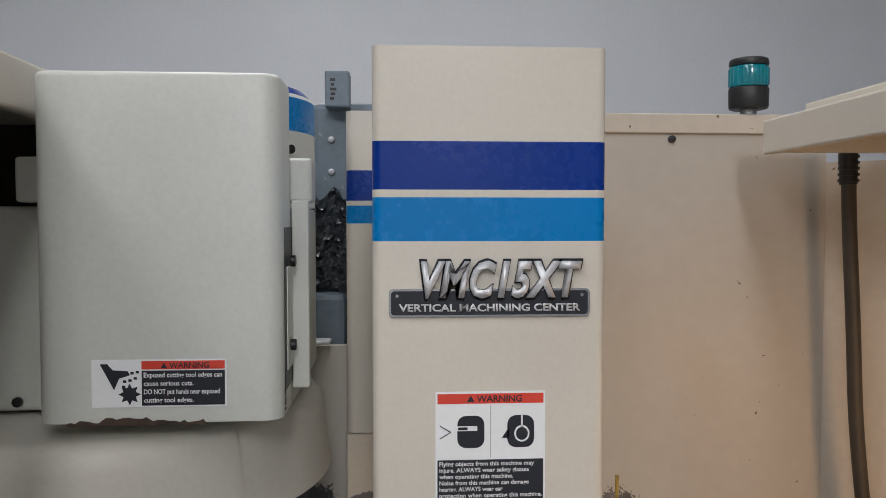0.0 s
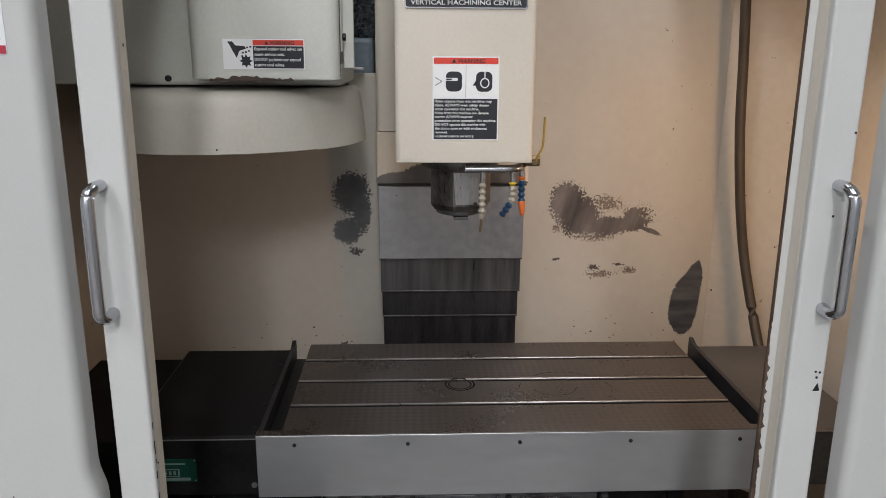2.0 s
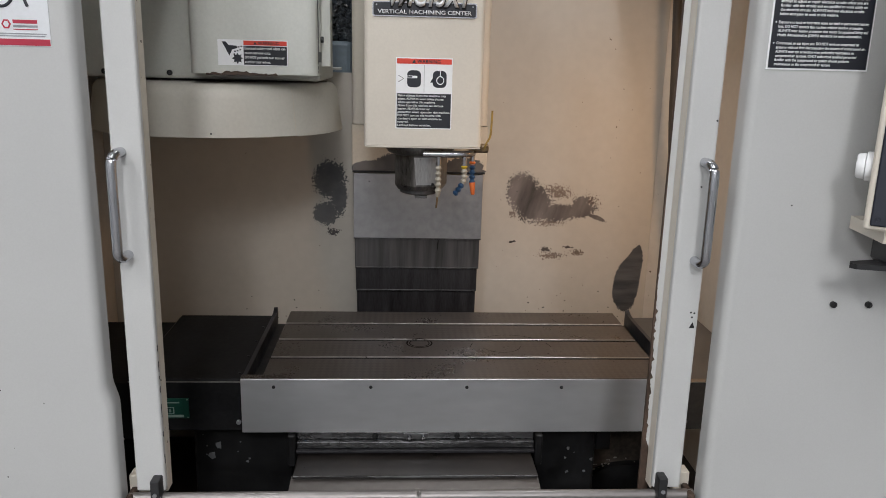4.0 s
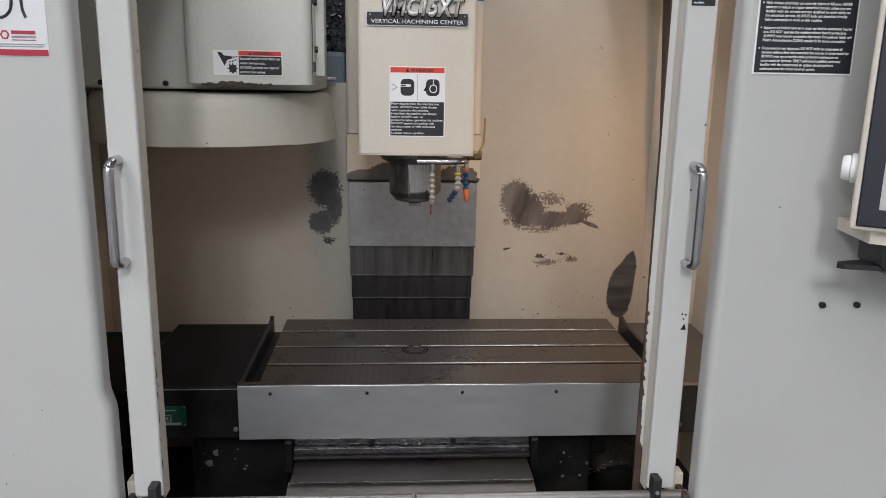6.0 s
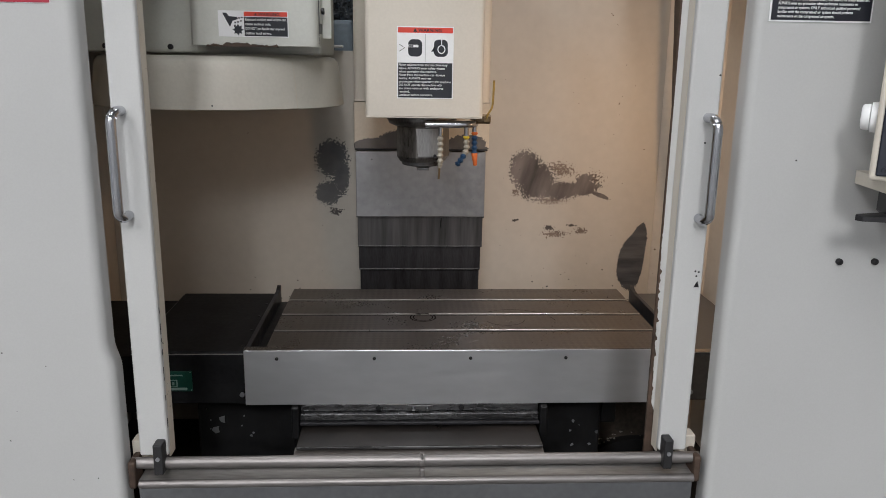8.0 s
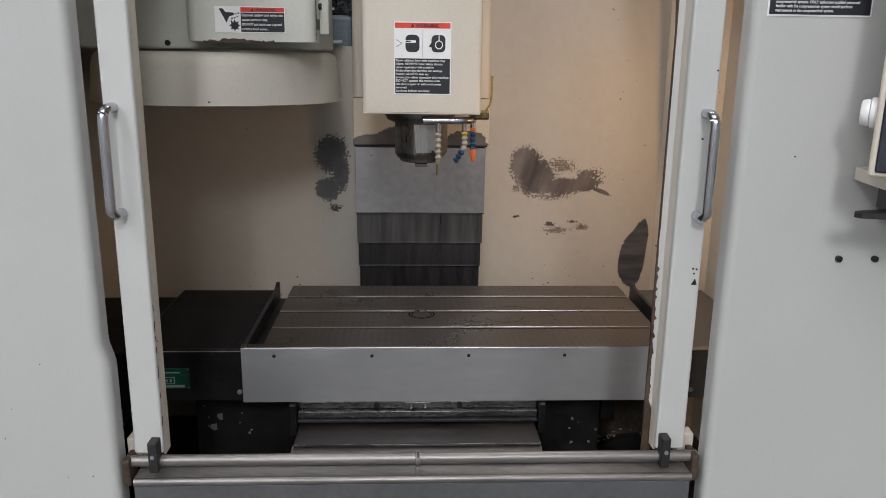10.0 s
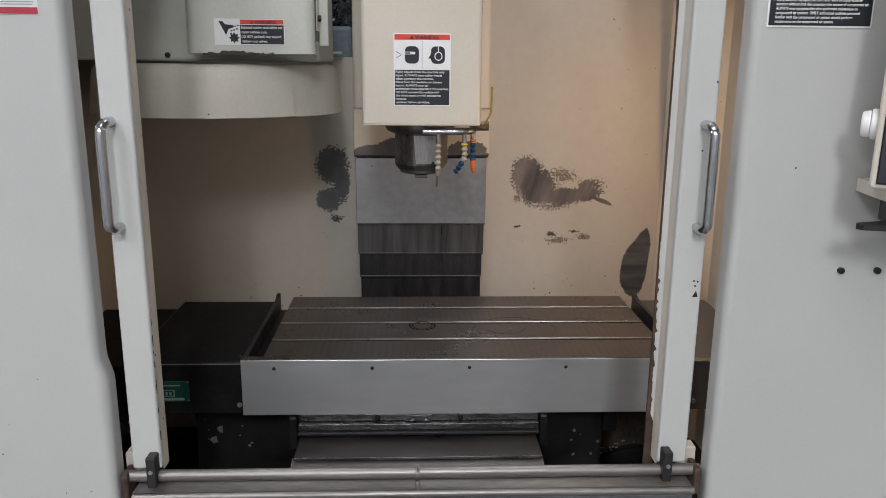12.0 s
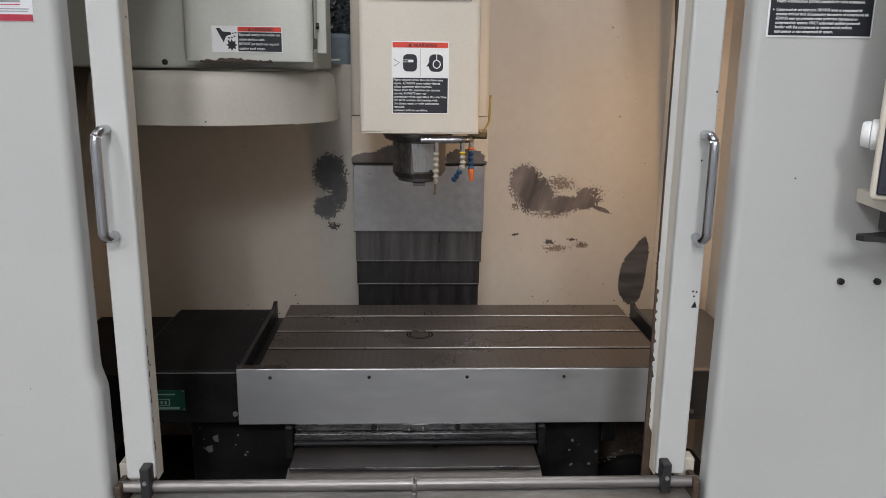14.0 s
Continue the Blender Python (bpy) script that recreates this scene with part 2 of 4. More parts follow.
BLACK = material("black_plastic", (0.018, 0.018, 0.02), 0.45, var=0.1, scale=20, fine=150, bump=0.1)
NAVY = material("navy_panel_face", (0.014, 0.017, 0.029), 0.5, var=0.06, scale=9, fine=150, bump=0.05)
CABLE = material("cable_rubber", (0.055, 0.045, 0.035), 0.55, var=0.15, scale=18, fine=160, bump=0.2)
TEAL = material("teal_lens", (0.0, 0.22, 0.28), 0.15, var=0.1, scale=30, fine=150, bump=0.1, coat=0.5)
WHITE = material("sticker_white", (0.86, 0.87, 0.88), 0.4, var=0.02, scale=8, fine=150, bump=0.02)
RED = material("sticker_red", (0.70, 0.06, 0.035), 0.4, var=0.04, scale=9, fine=150, bump=0.02)
PAPER = material("tag_paper", (0.70, 0.72, 0.75), 0.5, var=0.03, scale=8, fine=150, bump=0.03)
MAROON = material("tag_maroon", (0.42, 0.03, 0.06), 0.4, var=0.04, scale=9, fine=150, bump=0.02)
INK = material("sticker_black", (0.016, 0.018, 0.026), 0.42, var=0.05, scale=9, fine=150, bump=0.02)
GREEN = material("name_plate_green", (0.005, 0.058, 0.040), 0.4, var=0.15, scale=25, fine=150, bump=0.05)
PLATEG = material("name_plate_silver", (0.30, 0.40, 0.36), 0.4, metal=0.3, var=0.1, scale=25, fine=150, bump=0.05)
BEIGEPL = material("beige_hose_plastic", (0.38, 0.35, 0.29), 0.45, var=0.1, scale=30, fine=150, bump=0.05)
BLUEPL = material("blue_hose_plastic", (0.02, 0.06, 0.13), 0.4, var=0.15, scale=30, fine=150, bump=0.05)
ORANGE = material("orange_hose_plastic", (0.62, 0.14, 0.03), 0.4, var=0.08, scale=30, fine=150, bump=0.05)
LEVERY = material("worn_yellow_lever", (0.36, 0.24, 0.05), 0.45, var=0.2, scale=60, fine=150, bump=0.1)
SCRATCH = material("matte_dark_scratch", (0.02, 0.018, 0.017), 0.85, var=0.2, scale=60, fine=150, bump=0.1, spec=0.05)
TRAYM = material("dirty_brown_sheet", (0.085, 0.068, 0.055), 0.55, metal=0.2, var=0.3, scale=14, fine=120, bump=0.2, spots=0.03, spot_col=(0.30, 0.28, 0.25), spot_scale=60)
PLATEF = material("flaked_paint", (0.36, 0.34, 0.30), 0.6, var=0.2, scale=40, fine=150, bump=0.1)
# dark reflection of the apron underside put into the sheet colour; also panel chips
SHEETD = material("dark_reflection_sheet_and_chip", (0.030, 0.026, 0.024), 0.36, metal=0.2, var=0.25, scale=6, fine=60, bump=0.03, spec=0.25)
YELLOW = material("yellow_plastic", (0.62, 0.46, 0.03), 0.45, var=0.12, scale=30, fine=150, bump=0.05)
BRASS = material("dirty_brass", (0.20, 0.14, 0.08), 0.4, metal=0.8, var=0.2, scale=40, fine=150, bump=0.1)
BOLTM = material("dark_bolt_steel", (0.03, 0.03, 0.032), 0.4, metal=0.5, var=0.2, scale=60, fine=200, bump=0.1)
# darkness of the void behind the tool changer, put into the colour
VOIDDARK = material("void_dark_brown", (0.035, 0.028, 0.022), 0.6, var=0.2, scale=6, fine=90, bump=0.15)
RUSTY = material("rusty_bare_edge", (0.085, 0.055, 0.04), 0.6, metal=0.2, var=0.25, scale=25, fine=150, bump=0.3)
COLUMN = material("column_blue_grey", (0.15, 0.19, 0.23), 0.5, var=0.12, scale=10, fine=90, bump=0.3, spots=0.05, spot_col=(0.35, 0.38, 0.4), spot_scale=45)
WRAPM = material("crumpled_dark_film", (0.055, 0.062, 0.070), 0.22, var=0.4, scale=60, fine=220, bump=0.3, spec=0.7)
SHOPWALL = material("shop_wall_paint", (0.74, 0.76, 0.80), 0.6, var=0.03, scale=1.2, fine=60, bump=0.1)
# unseen walls: grey rather than white, to cut bounced light in the room
SHOPSIDE = material("shop_side_wall_low_bounce", (0.45, 0.46, 0.47), 0.6, var=0.03, scale=1.2, fine=60, bump=0.1)
SHOPFLOOR = material("shop_concrete", (0.22, 0.21, 0.20), 0.55, var=0.15, scale=2, fine=40, bump=0.2)
# unseen ceiling, darkened to lower the room's bounced light
CEILM = material("shop_ceiling_low_bounce", (0.38, 0.38, 0.38), 0.7, var=0.03, scale=1.2, fine=60, bump=0.1)
TUBEM = bpy.data.materials.new("fluorescent_diffuser")
TUBEM.use_nodes = True
TUBEM.node_tree.nodes["Principled BSDF"].inputs["Emission Color"].default_value = (*COOL, 1)
TUBEM.node_tree.nodes["Principled BSDF"].inputs["Emission Strength"].default_value = 3.0


# ---- builders ----
def thing(name, place, label, category, group="", kind=""):
    ob = new(name)
    ob.location = place
    ob.empty_display_size = 0.05
    bpy.context.view_layer.update()
    return tagged(ob, label, category, group, kind)


def world_of(ob):
    m = Matrix.Identity(4)
    while ob:
        m = Matrix.LocRotScale(ob.location, ob.rotation_euler, ob.scale) @ m
        ob = ob.parent
    return m


def part(name, bm, mat, parent=None, label="", smooth=False):
    """Links a bmesh, given in world coordinates, as one mesh object whose origin lies at its middle."""
    bmesh.ops.recalc_face_normals(bm, faces=bm.faces)
    lo = Vector([min(v.co[i] for v in bm.verts) for i in range(3)])
    hi = Vector([max(v.co[i] for v in bm.verts) for i in range(3)])
    mid = (lo + hi) / 2
    bmesh.ops.translate(bm, verts=bm.verts, vec=-mid)
    me = bpy.data.meshes.new(name)
    bm.to_mesh(me)
    bm.free()
    for m in mat if isinstance(mat, (list, tuple)) else [mat]:
        me.materials.append(m)
    if smooth:
        me.shade_smooth()
        me.set_sharp_from_angle(angle=radians(38))
    ob = new(name, me)
    ob.location = mid
    if parent:
        ob.parent = parent
        ob.location = mid - world_of(parent).translation
    if label:
        ob["label"] = label
    return ob


def box(x0, x1, y0, y1, z0, z1, bev=0.0, seg=2, bm=None, axis=None):
    """A block; bev rounds all edges, or only those along one axis."""
    own = bmesh.new()
    bmesh.ops.create_cube(own, size=1)
    for v in own.verts:
        v.co = Vector(((x0 + x1) / 2 + v.co.x * (x1 - x0), (y0 + y1) / 2 + v.co.y * (y1 - y0), (z0 + z1) / 2 + v.co.z * (z1 - z0)))
    if bev:
        edges = own.edges[:]
        if axis is not None:
            edges = [e for e in edges if abs((e.verts[0].co - e.verts[1].co).normalized()[axis]) > 0.9]
        bmesh.ops.bevel(own, geom=edges, offset=bev, segments=seg, affect="EDGES", profile=0.5)
    return merge(bm, own)


def merge(bm, own):
    if bm is None:
        return own
    me = bpy.data.meshes.new("tmp")
    own.to_mesh(me)
    own.free()
    bm.from_mesh(me)
    bpy.data.meshes.remove(me)
    return bm


def cyl(p0, p1, r0, r1=None, seg=24, bev=0.0, bm=None):
    r1 = r0 if r1 is None else r1
    a, b = Vector(p0), Vector(p1)
    own = bmesh.new()
    bmesh.ops.create_cone(own, cap_ends=True, segments=seg, radius1=r0, radius2=r1, depth=(b - a).length)
    if bev:
        rim = [e for e in own.edges if abs(e.verts[0].co.z - e.verts[1].co.z) < 1e-6]
        bmesh.ops.bevel(own, geom=rim, offset=bev, segments=2, affect="EDGES", profile=0.5)
    turn = (b - a).to_track_quat("Z", "Y").to_matrix().to_4x4()
    bmesh.ops.transform(own, matrix=Matrix.Translation((a + b) / 2) @ turn, verts=own.verts)
    return merge(bm, own)


def tube(points, radius, seg=14, bm=None):
    """A round bar swept along a smooth line through the points."""
    pts = [Vector(p) for p in points]
    fine = []
    for i in range(len(pts) - 1):
        p0, p1, p2, p3 = pts[max(i - 1, 0)], pts[i], pts[i + 1], pts[min(i + 2, len(pts) - 1)]
        for k in range(6):
            t = k / 6
            fine.append(0.5 * (2 * p1 + (p2 - p0) * t + (2 * p0 - 5 * p1 + 4 * p2 - p3) * t * t + (3 * p1 - p0 - 3 * p2 + p3) * t ** 3))
    fine.append(pts[-1])
    own = bmesh.new()
    rings = []
    for i, p in enumerate(fine):
        d = (fine[min(i + 1, len(fine) - 1)] - fine[max(i - 1, 0)]).normalized()
        ref = Vector((0.31, 0.17, 0.93)) if abs(d.z) < 0.9 else Vector((0, 1, 0.05))
        u = d.cross(ref).normalized()
        w = d.cross(u)
        rings.append([own.verts.new(p + radius * (u * math.cos(a) + w * math.sin(a))) for a in (2 * math.pi * k / seg for k in range(seg))])
    for a, b in zip(rings, rings[1:]):
        for k in range(seg):
            own.faces.new((a[k], a[(k + 1) % seg], b[(k + 1) % seg], b[k]))
    own.faces.new(rings[0]), own.faces.new(rings[-1])
    return merge(bm, own)


def lathe(profile, centre, seg=48, a0=0.0, a1=360.0, bm=None):
    """A profile of (radius, z) turned about the upright line through centre."""
    own = bmesh.new()
    full = abs(a1 - a0) >= 360
    steps = seg if full else seg + 1
    rows = []
    for k in range(steps):
        a = radians(a0 + (a1 - a0) * k / seg)
        rows.append([own.verts.new((centre[0] + r * math.cos(a), centre[1] + r * math.sin(a), z)) for r, z in profile])
    for k in range(seg):
        a, b = rows[k], rows[(k + 1) % steps]
        for i in range(len(profile) - 1):
            own.faces.new((a[i], a[i + 1], b[i + 1], b[i]))
    bmesh.ops.remove_doubles(own, verts=own.verts, dist=1e-6)
    return merge(bm, own)


def outline(points, y0, y1, bm=None):
    """A flat shape, given as (x, z) corners, with thickness from y0 to y1."""
    own = bmesh.new()
    a = [own.verts.new((x, y0, z)) for x, z in points]
    b = [own.verts.new((x, y1, z)) for x, z in points]
    own.faces.new(a), own.faces.new(b[::-1])
    for i in range(len(points)):
        j = (i + 1) % len(points)
        own.faces.new((a[i], b[i], b[j], a[j]))
    return merge(bm, own)


def prism_x(points, x0, x1, bm=None):
    """A profile of (y, z) corners drawn out along x."""
    own = bmesh.new()
    a = [own.verts.new((x0, y, z)) for y, z in points]
    b = [own.verts.new((x1, y, z)) for y, z in points]
    own.faces.new(a), own.faces.new(b[::-1])
    for i in range(len(points)):
        j = (i + 1) % len(points)
        own.faces.new((a[i], b[i], b[j], a[j]))
    return merge(bm, own)


def prism_z(points, z0, z1, bm=None):
    """A plan of (x, y) corners drawn out along z."""
    own = bmesh.new()
    a = [own.verts.new((x, y, z0)) for x, y in points]
    c = [own.verts.new((x, y, z1)) for x, y in points]
    own.faces.new(a), own.faces.new(c[::-1])
    for i in range(len(points)):
        j = (i + 1) % len(points)
        own.faces.new((a[i], c[i], c[j], a[j]))
    return merge(bm, own)


def ellipse(cx, cz, rx, rz, seg=20, a0=0, a1=360):
    return [(cx + rx * math.cos(radians(a0 + (a1 - a0) * k / seg)), cz + rz * math.sin(radians(a0 + (a1 - a0) * k / seg))) for k in range(seg + (a1 - a0 < 360))]


def lettering(name, words, x, z, y, height, mat, parent, width=None, shear=0.0, depth=0.0003, align="LEFT", spacing=1.0, bold=0.018):
    """Raised letters that face -y, fitted to a width where one is given."""
    data = bpy.data.curves.new(name, "FONT")
    data.body, data.size, data.extrude, data.align_x, data.shear, data.space_character = words, 1.0, 0.0, align, shear, spacing
    data.resolution_u, data.offset = 3, bold
    ob = new(name + "_tmp", data)
    bpy.context.view_layer.update()
    me = bpy.data.meshes.new_from_object(ob.evaluated_get(bpy.context.evaluated_depsgraph_get()))
    bpy.data.objects.remove(ob)
    own = bmesh.new()
    own.from_mesh(me)
    bpy.data.meshes.remove(me)
    xs = [v.co.x for v in own.verts]
    sz = height / 0.72
    sx = width / (max(xs) - min(xs)) if width else sz
    x_min = min(xs) if align == "LEFT" else (min(xs) + max(xs)) / 2
    for v in own.verts:
        v.co = Vector((x + (v.co.x - x_min) * sx, y, z + v.co.y * sz))
    faces = own.faces[:]
    grown = bmesh.ops.extrude_face_region(own, geom=faces)
    bmesh.ops.translate(own, verts=[g for g in grown["geom"] if isinstance(g, bmesh.types.BMVert)], vec=(0, -depth, 0))
    return part(name, own, mat, parent)


def bolt(name, place, r, parent, mat=BOLTM, deep=0.005):
    """A socket screw whose head faces -y."""
    x, y, z = place
    bm = cyl((x, y + 0.002, z), (x, y - deep, z), r, seg=14, bev=r * 0.18)
    cyl((x, y - deep, z), (x, y - deep - 0.0006, z), r * 0.45, seg=6, bm=bm)
    return part(name, bm, mat, parent, smooth=True)


# ---- the shop round the machine ----
def wall(name, bm, mat, label, category="wall"):
    return tagged(part(name, bm, mat), label, category, kind="structure")


wall("floor", box(-4, 4, -7, 4, -0.1, 0), SHOPFLOOR, "grey concrete shop floor under the machine", "floor")
wall("ceiling", box(-4, 4, -7, 4, 4.0, 4.1), CEILM, "unseen shop ceiling, greyed to cut bounced light, with tube lights", "ceiling")
wall("wall_north", box(-4, 4, 3.0, 3.1, 0, 4.0), SHOPWALL, "plain white painted shop wall behind the machine")
wall("wall_south", box(-4, 4, -7.1, -7, 0, 4.0), SHOPSIDE, "unseen shop wall behind the viewer, greyed to cut bounced light")
wall("wall_west", box(-4.1, -4, -7, 3, 0, 4.0), SHOPSIDE, "unseen shop side wall, greyed to cut bounced light")
wall("wall_east", box(4, 4.1, -7, 3, 0, 4.0), SHOPSIDE, "unseen shop side wall, greyed to cut bounced light")
for fx, fy, watts in FIXTURES:
    lamp = thing("ceiling_light", (fx, fy, 3.9), "white fluorescent tube fitting hung under the ceiling", "lamp", "ceiling lights")
    part("housing", box(fx - 0.3, fx + 0.3, fy - 1.0, fy + 1.0, 3.93, 4.0, 0.01), WHITE, lamp)
    part("diffuser", box(fx - 0.26, fx + 0.26, fy - 0.96, fy + 0.96, 3.88, 3.929, 0.01), TUBEM, lamp, "glowing white diffuser")

# ---- the machine's enclosure ----
back = wall("wall_1", outline([(-0.76, 0.40), (0.62, 0.40), (0.62, 1.772), (0.1745, 1.772), (0.1745, 1.41), (-0.76, 1.41)], -0.015, 0.0), WALLP, "beige sheet-metal back wall with worn dark patches", "machine wall")
part("flange", box(0.1745, 0.62, -0.022, -0.0155, 1.745, 1.776, 0.002), INNER, back, "folded top edge")
bolt("bolt", (0.363, -0.0155, 1.736), 0.006, back)
rng = random.Random(21)
for k in range(46):
    if k < 26:
        cx, cz, r = rng.uniform(0.30, 0.60), 0.76 + abs(rng.gauss(0, 0.05)), rng.uniform(0.0007, 0.0020)
    elif k < 36:
        cx, cz, r = rng.uniform(-0.45, -0.20), 0.78 + abs(rng.gauss(0, 0.04)), rng.uniform(0.0007, 0.0022)
    else:
        cx, cz, r = rng.uniform(0.22, 0.60), rng.uniform(0.95, 1.45), rng.uniform(0.0006, 0.0013)
    part("paint_chip", outline([(cx + r * rng.uniform(0.6, 1.9) * math.cos(a), cz + r * rng.uniform(0.5, 1.2) * math.sin(a)) for a in (0.2, 1.2, 2.4, 3.4, 4.5, 5.5)], -0.0154, -0.0150), BOLTM, back)
wall("wall_3", prism_z([(0.6205, -0.015), (0.6205, 0.0), (0.74, 0.0), (0.74, -0.12), (0.728, -0.12)], 0.40, 1.70), INNER, "slanted beige corner sheet of the enclosure", "machine wall")
wall("wall_4", box(0.728, 0.745, -0.93, -0.1205, 0.40, 1.70), INNER, "beige side wall inside the enclosure", "machine wall")
wall("wall_5", box(-0.78, -0.762, -0.93, 0.0, 0.40, 1.72), INNER, "beige side wall inside the enclosure in shade", "machine wall")
part("flange", box(-0.40, -0.178, -0.05, -0.0155, 1.4165, 1.4225, 0.002), PANEL, back, "white folded top edge")
# added sheet: its dark brown stands in for the shaded void under the canopy
wall("wall_6", box(-0.76, -0.43, -0.012, -0.002, 1.412, 1.751), VOIDDARK, "added dark sheet for the unlit void behind the tool changer", "machine wall")
wall("floor_1", box(-0.7615, 0.7275, -0.93, -0.0155, 0.40, 0.44), GRIME_SHADE, "oily black chip tray under the table", "chip tray")
tray = thing("chip_ledge", (-0.5, -0.1, 0.44), "black ledge with flaking paint along the back wall", "ledge")
part("ledge", box(-0.75, -0.26, -0.12, -0.0165, 0.56, 0.60, 0.004), GRIME_SHADE, tray)
part("ledge", box(0.26, 0.61, -0.12, -0.0165, 0.64, 0.72, 0.004), TELGREY, tray)

canopy = thing("canopy", (0.7, -0.5, 1.70), "beige sheet-metal roof over one side of the enclosure", "canopy", "canopies")
part("lip", box(0.461, 0.475, -0.95, -0.12, 1.703, 1.753, 0.003), CREAM, canopy)
part("sheet", box(0.476, 1.10, -0.95, -0.12, 1.741, 1.753), CREAM, canopy)
part("upper_plate", box(0.497, 1.10, -0.95, -0.17, 1.7535, 1.771, 0.003), CREAM, canopy)
part("end_plate", box(0.4755, 0.727, -0.134, -0.121, 1.706, 1.7405), CREAM, canopy)
canopy = thing("canopy", (-0.7, -0.5, 1.72), "beige sheet-metal roof over the tool changer side", "canopy", "canopies")
part("lip", box(-0.454, -0.440, -0.95, 0.05, 1.7125, 1.7635, 0.003), CREAM, canopy)
part("sheet", box(-1.10, -0.455, -0.95, 0.05, 1.7515, 1.7635), CREAM, canopy)

work = thing("work_lamp", (0.69, -0.71, 1.40), "small warm work lamp on the enclosure side wall", "lamp")
part("hood", cyl((0.690, -0.735, 1.440), (0.646, -0.702, 1.403), 0.030, 0.050, 24), BLACK, work, "black lamp hood", True)
part("arm", tube([(0.690, -0.735, 1.440), (0.71, -0.74, 1.45), (0.7275, -0.74, 1.45)], 0.008), BLACK, work, "black lamp arm", True)


def front_panel(name, x0, x1, edge, label, bend=0.0):
    ob = thing(name, ((x0 + x1) / 2, -0.95, 0), label, "machine panel", "front panels", "structure")
    r, rows = 0.012, []
    bm = bmesh.new()
    s = 1 if edge < 0 else -1
    inner, outer = (x1, x0) if s > 0 else (x0, x1)
    for z in (0.0, 0.5, 0.955, 0.968, 0.978, 0.986, 0.994, 1.003, 1.015, 1.03, 1.45, 1.95):
        k = min(1.0, max(0.0, (1.012 - z) / 0.040))
        e = inner + s * bend * k * k * (3 - 2 * k)
        row = [(outer, -0.930), (outer, -0.965)]
        row += [(e - s * r + s * r * math.sin(radians(a)), -0.965 + r - r * math.cos(radians(a))) for a in (0, 15, 30, 45, 60, 75, 90)]
        row += [(e, -0.9325), (e - s * 0.002, -0.930)]
        rows.append([bm.verts.new((x, y, z)) for x, y in row])
    for a, b in zip(rows, rows[1:]):
        for q in range(len(a)):
            w = (q + 1) % len(a)
            bm.faces.new((a[q], a[w], b[w], b[q]))
    bm.faces.new(rows[0]), bm.faces.new(rows[-1])
    part("sheet", bm, PANEL, ob, "", True)
    return ob


panel_l = front_panel("panel_1", -1.15, -0.4300, -0.414, "white painted front panel with a paper tag", 0.008)
panel_r = front_panel("panel_2", 0.4115, 1.15, 0.401, "white painted front panel with a black warning sign")
for bx in (0.563, 0.613):
    bolt("bolt", (bx, -0.965, 1.1325), 0.0045, panel_r, deep=0.005)
part("paint_chip", cyl((0.486, -0.965, 1.270), (0.486, -0.9656, 1.270), 0.0011, seg=8), BOLTM, panel_r)


rng = random.Random(12)
for k in range(7):
    cx, cz, r = rng.uniform(-0.57, -0.445), rng.uniform(0.80, 1.08), rng.uniform(0.0005, 0.0010)
    part("paint_chip", outline([(cx + r * rng.uniform(0.5, 1.2) * math.cos(a), cz + r * rng.uniform(0.6, 1.8) * math.sin(a)) for a in (0.3, 1.3, 2.5, 3.5, 4.6, 5.6)], -0.9655, -0.9650), SHEETD, panel_l)

for nm, xa, xb in (("panel_3", -1.15, -1.138), ("panel_4", 1.138, 1.15)):
    wall(nm, box(xa, xb, -0.9295, 0.05, 0.0, 1.73), PANEL, "plain white side panel of the machine", "machine panel")


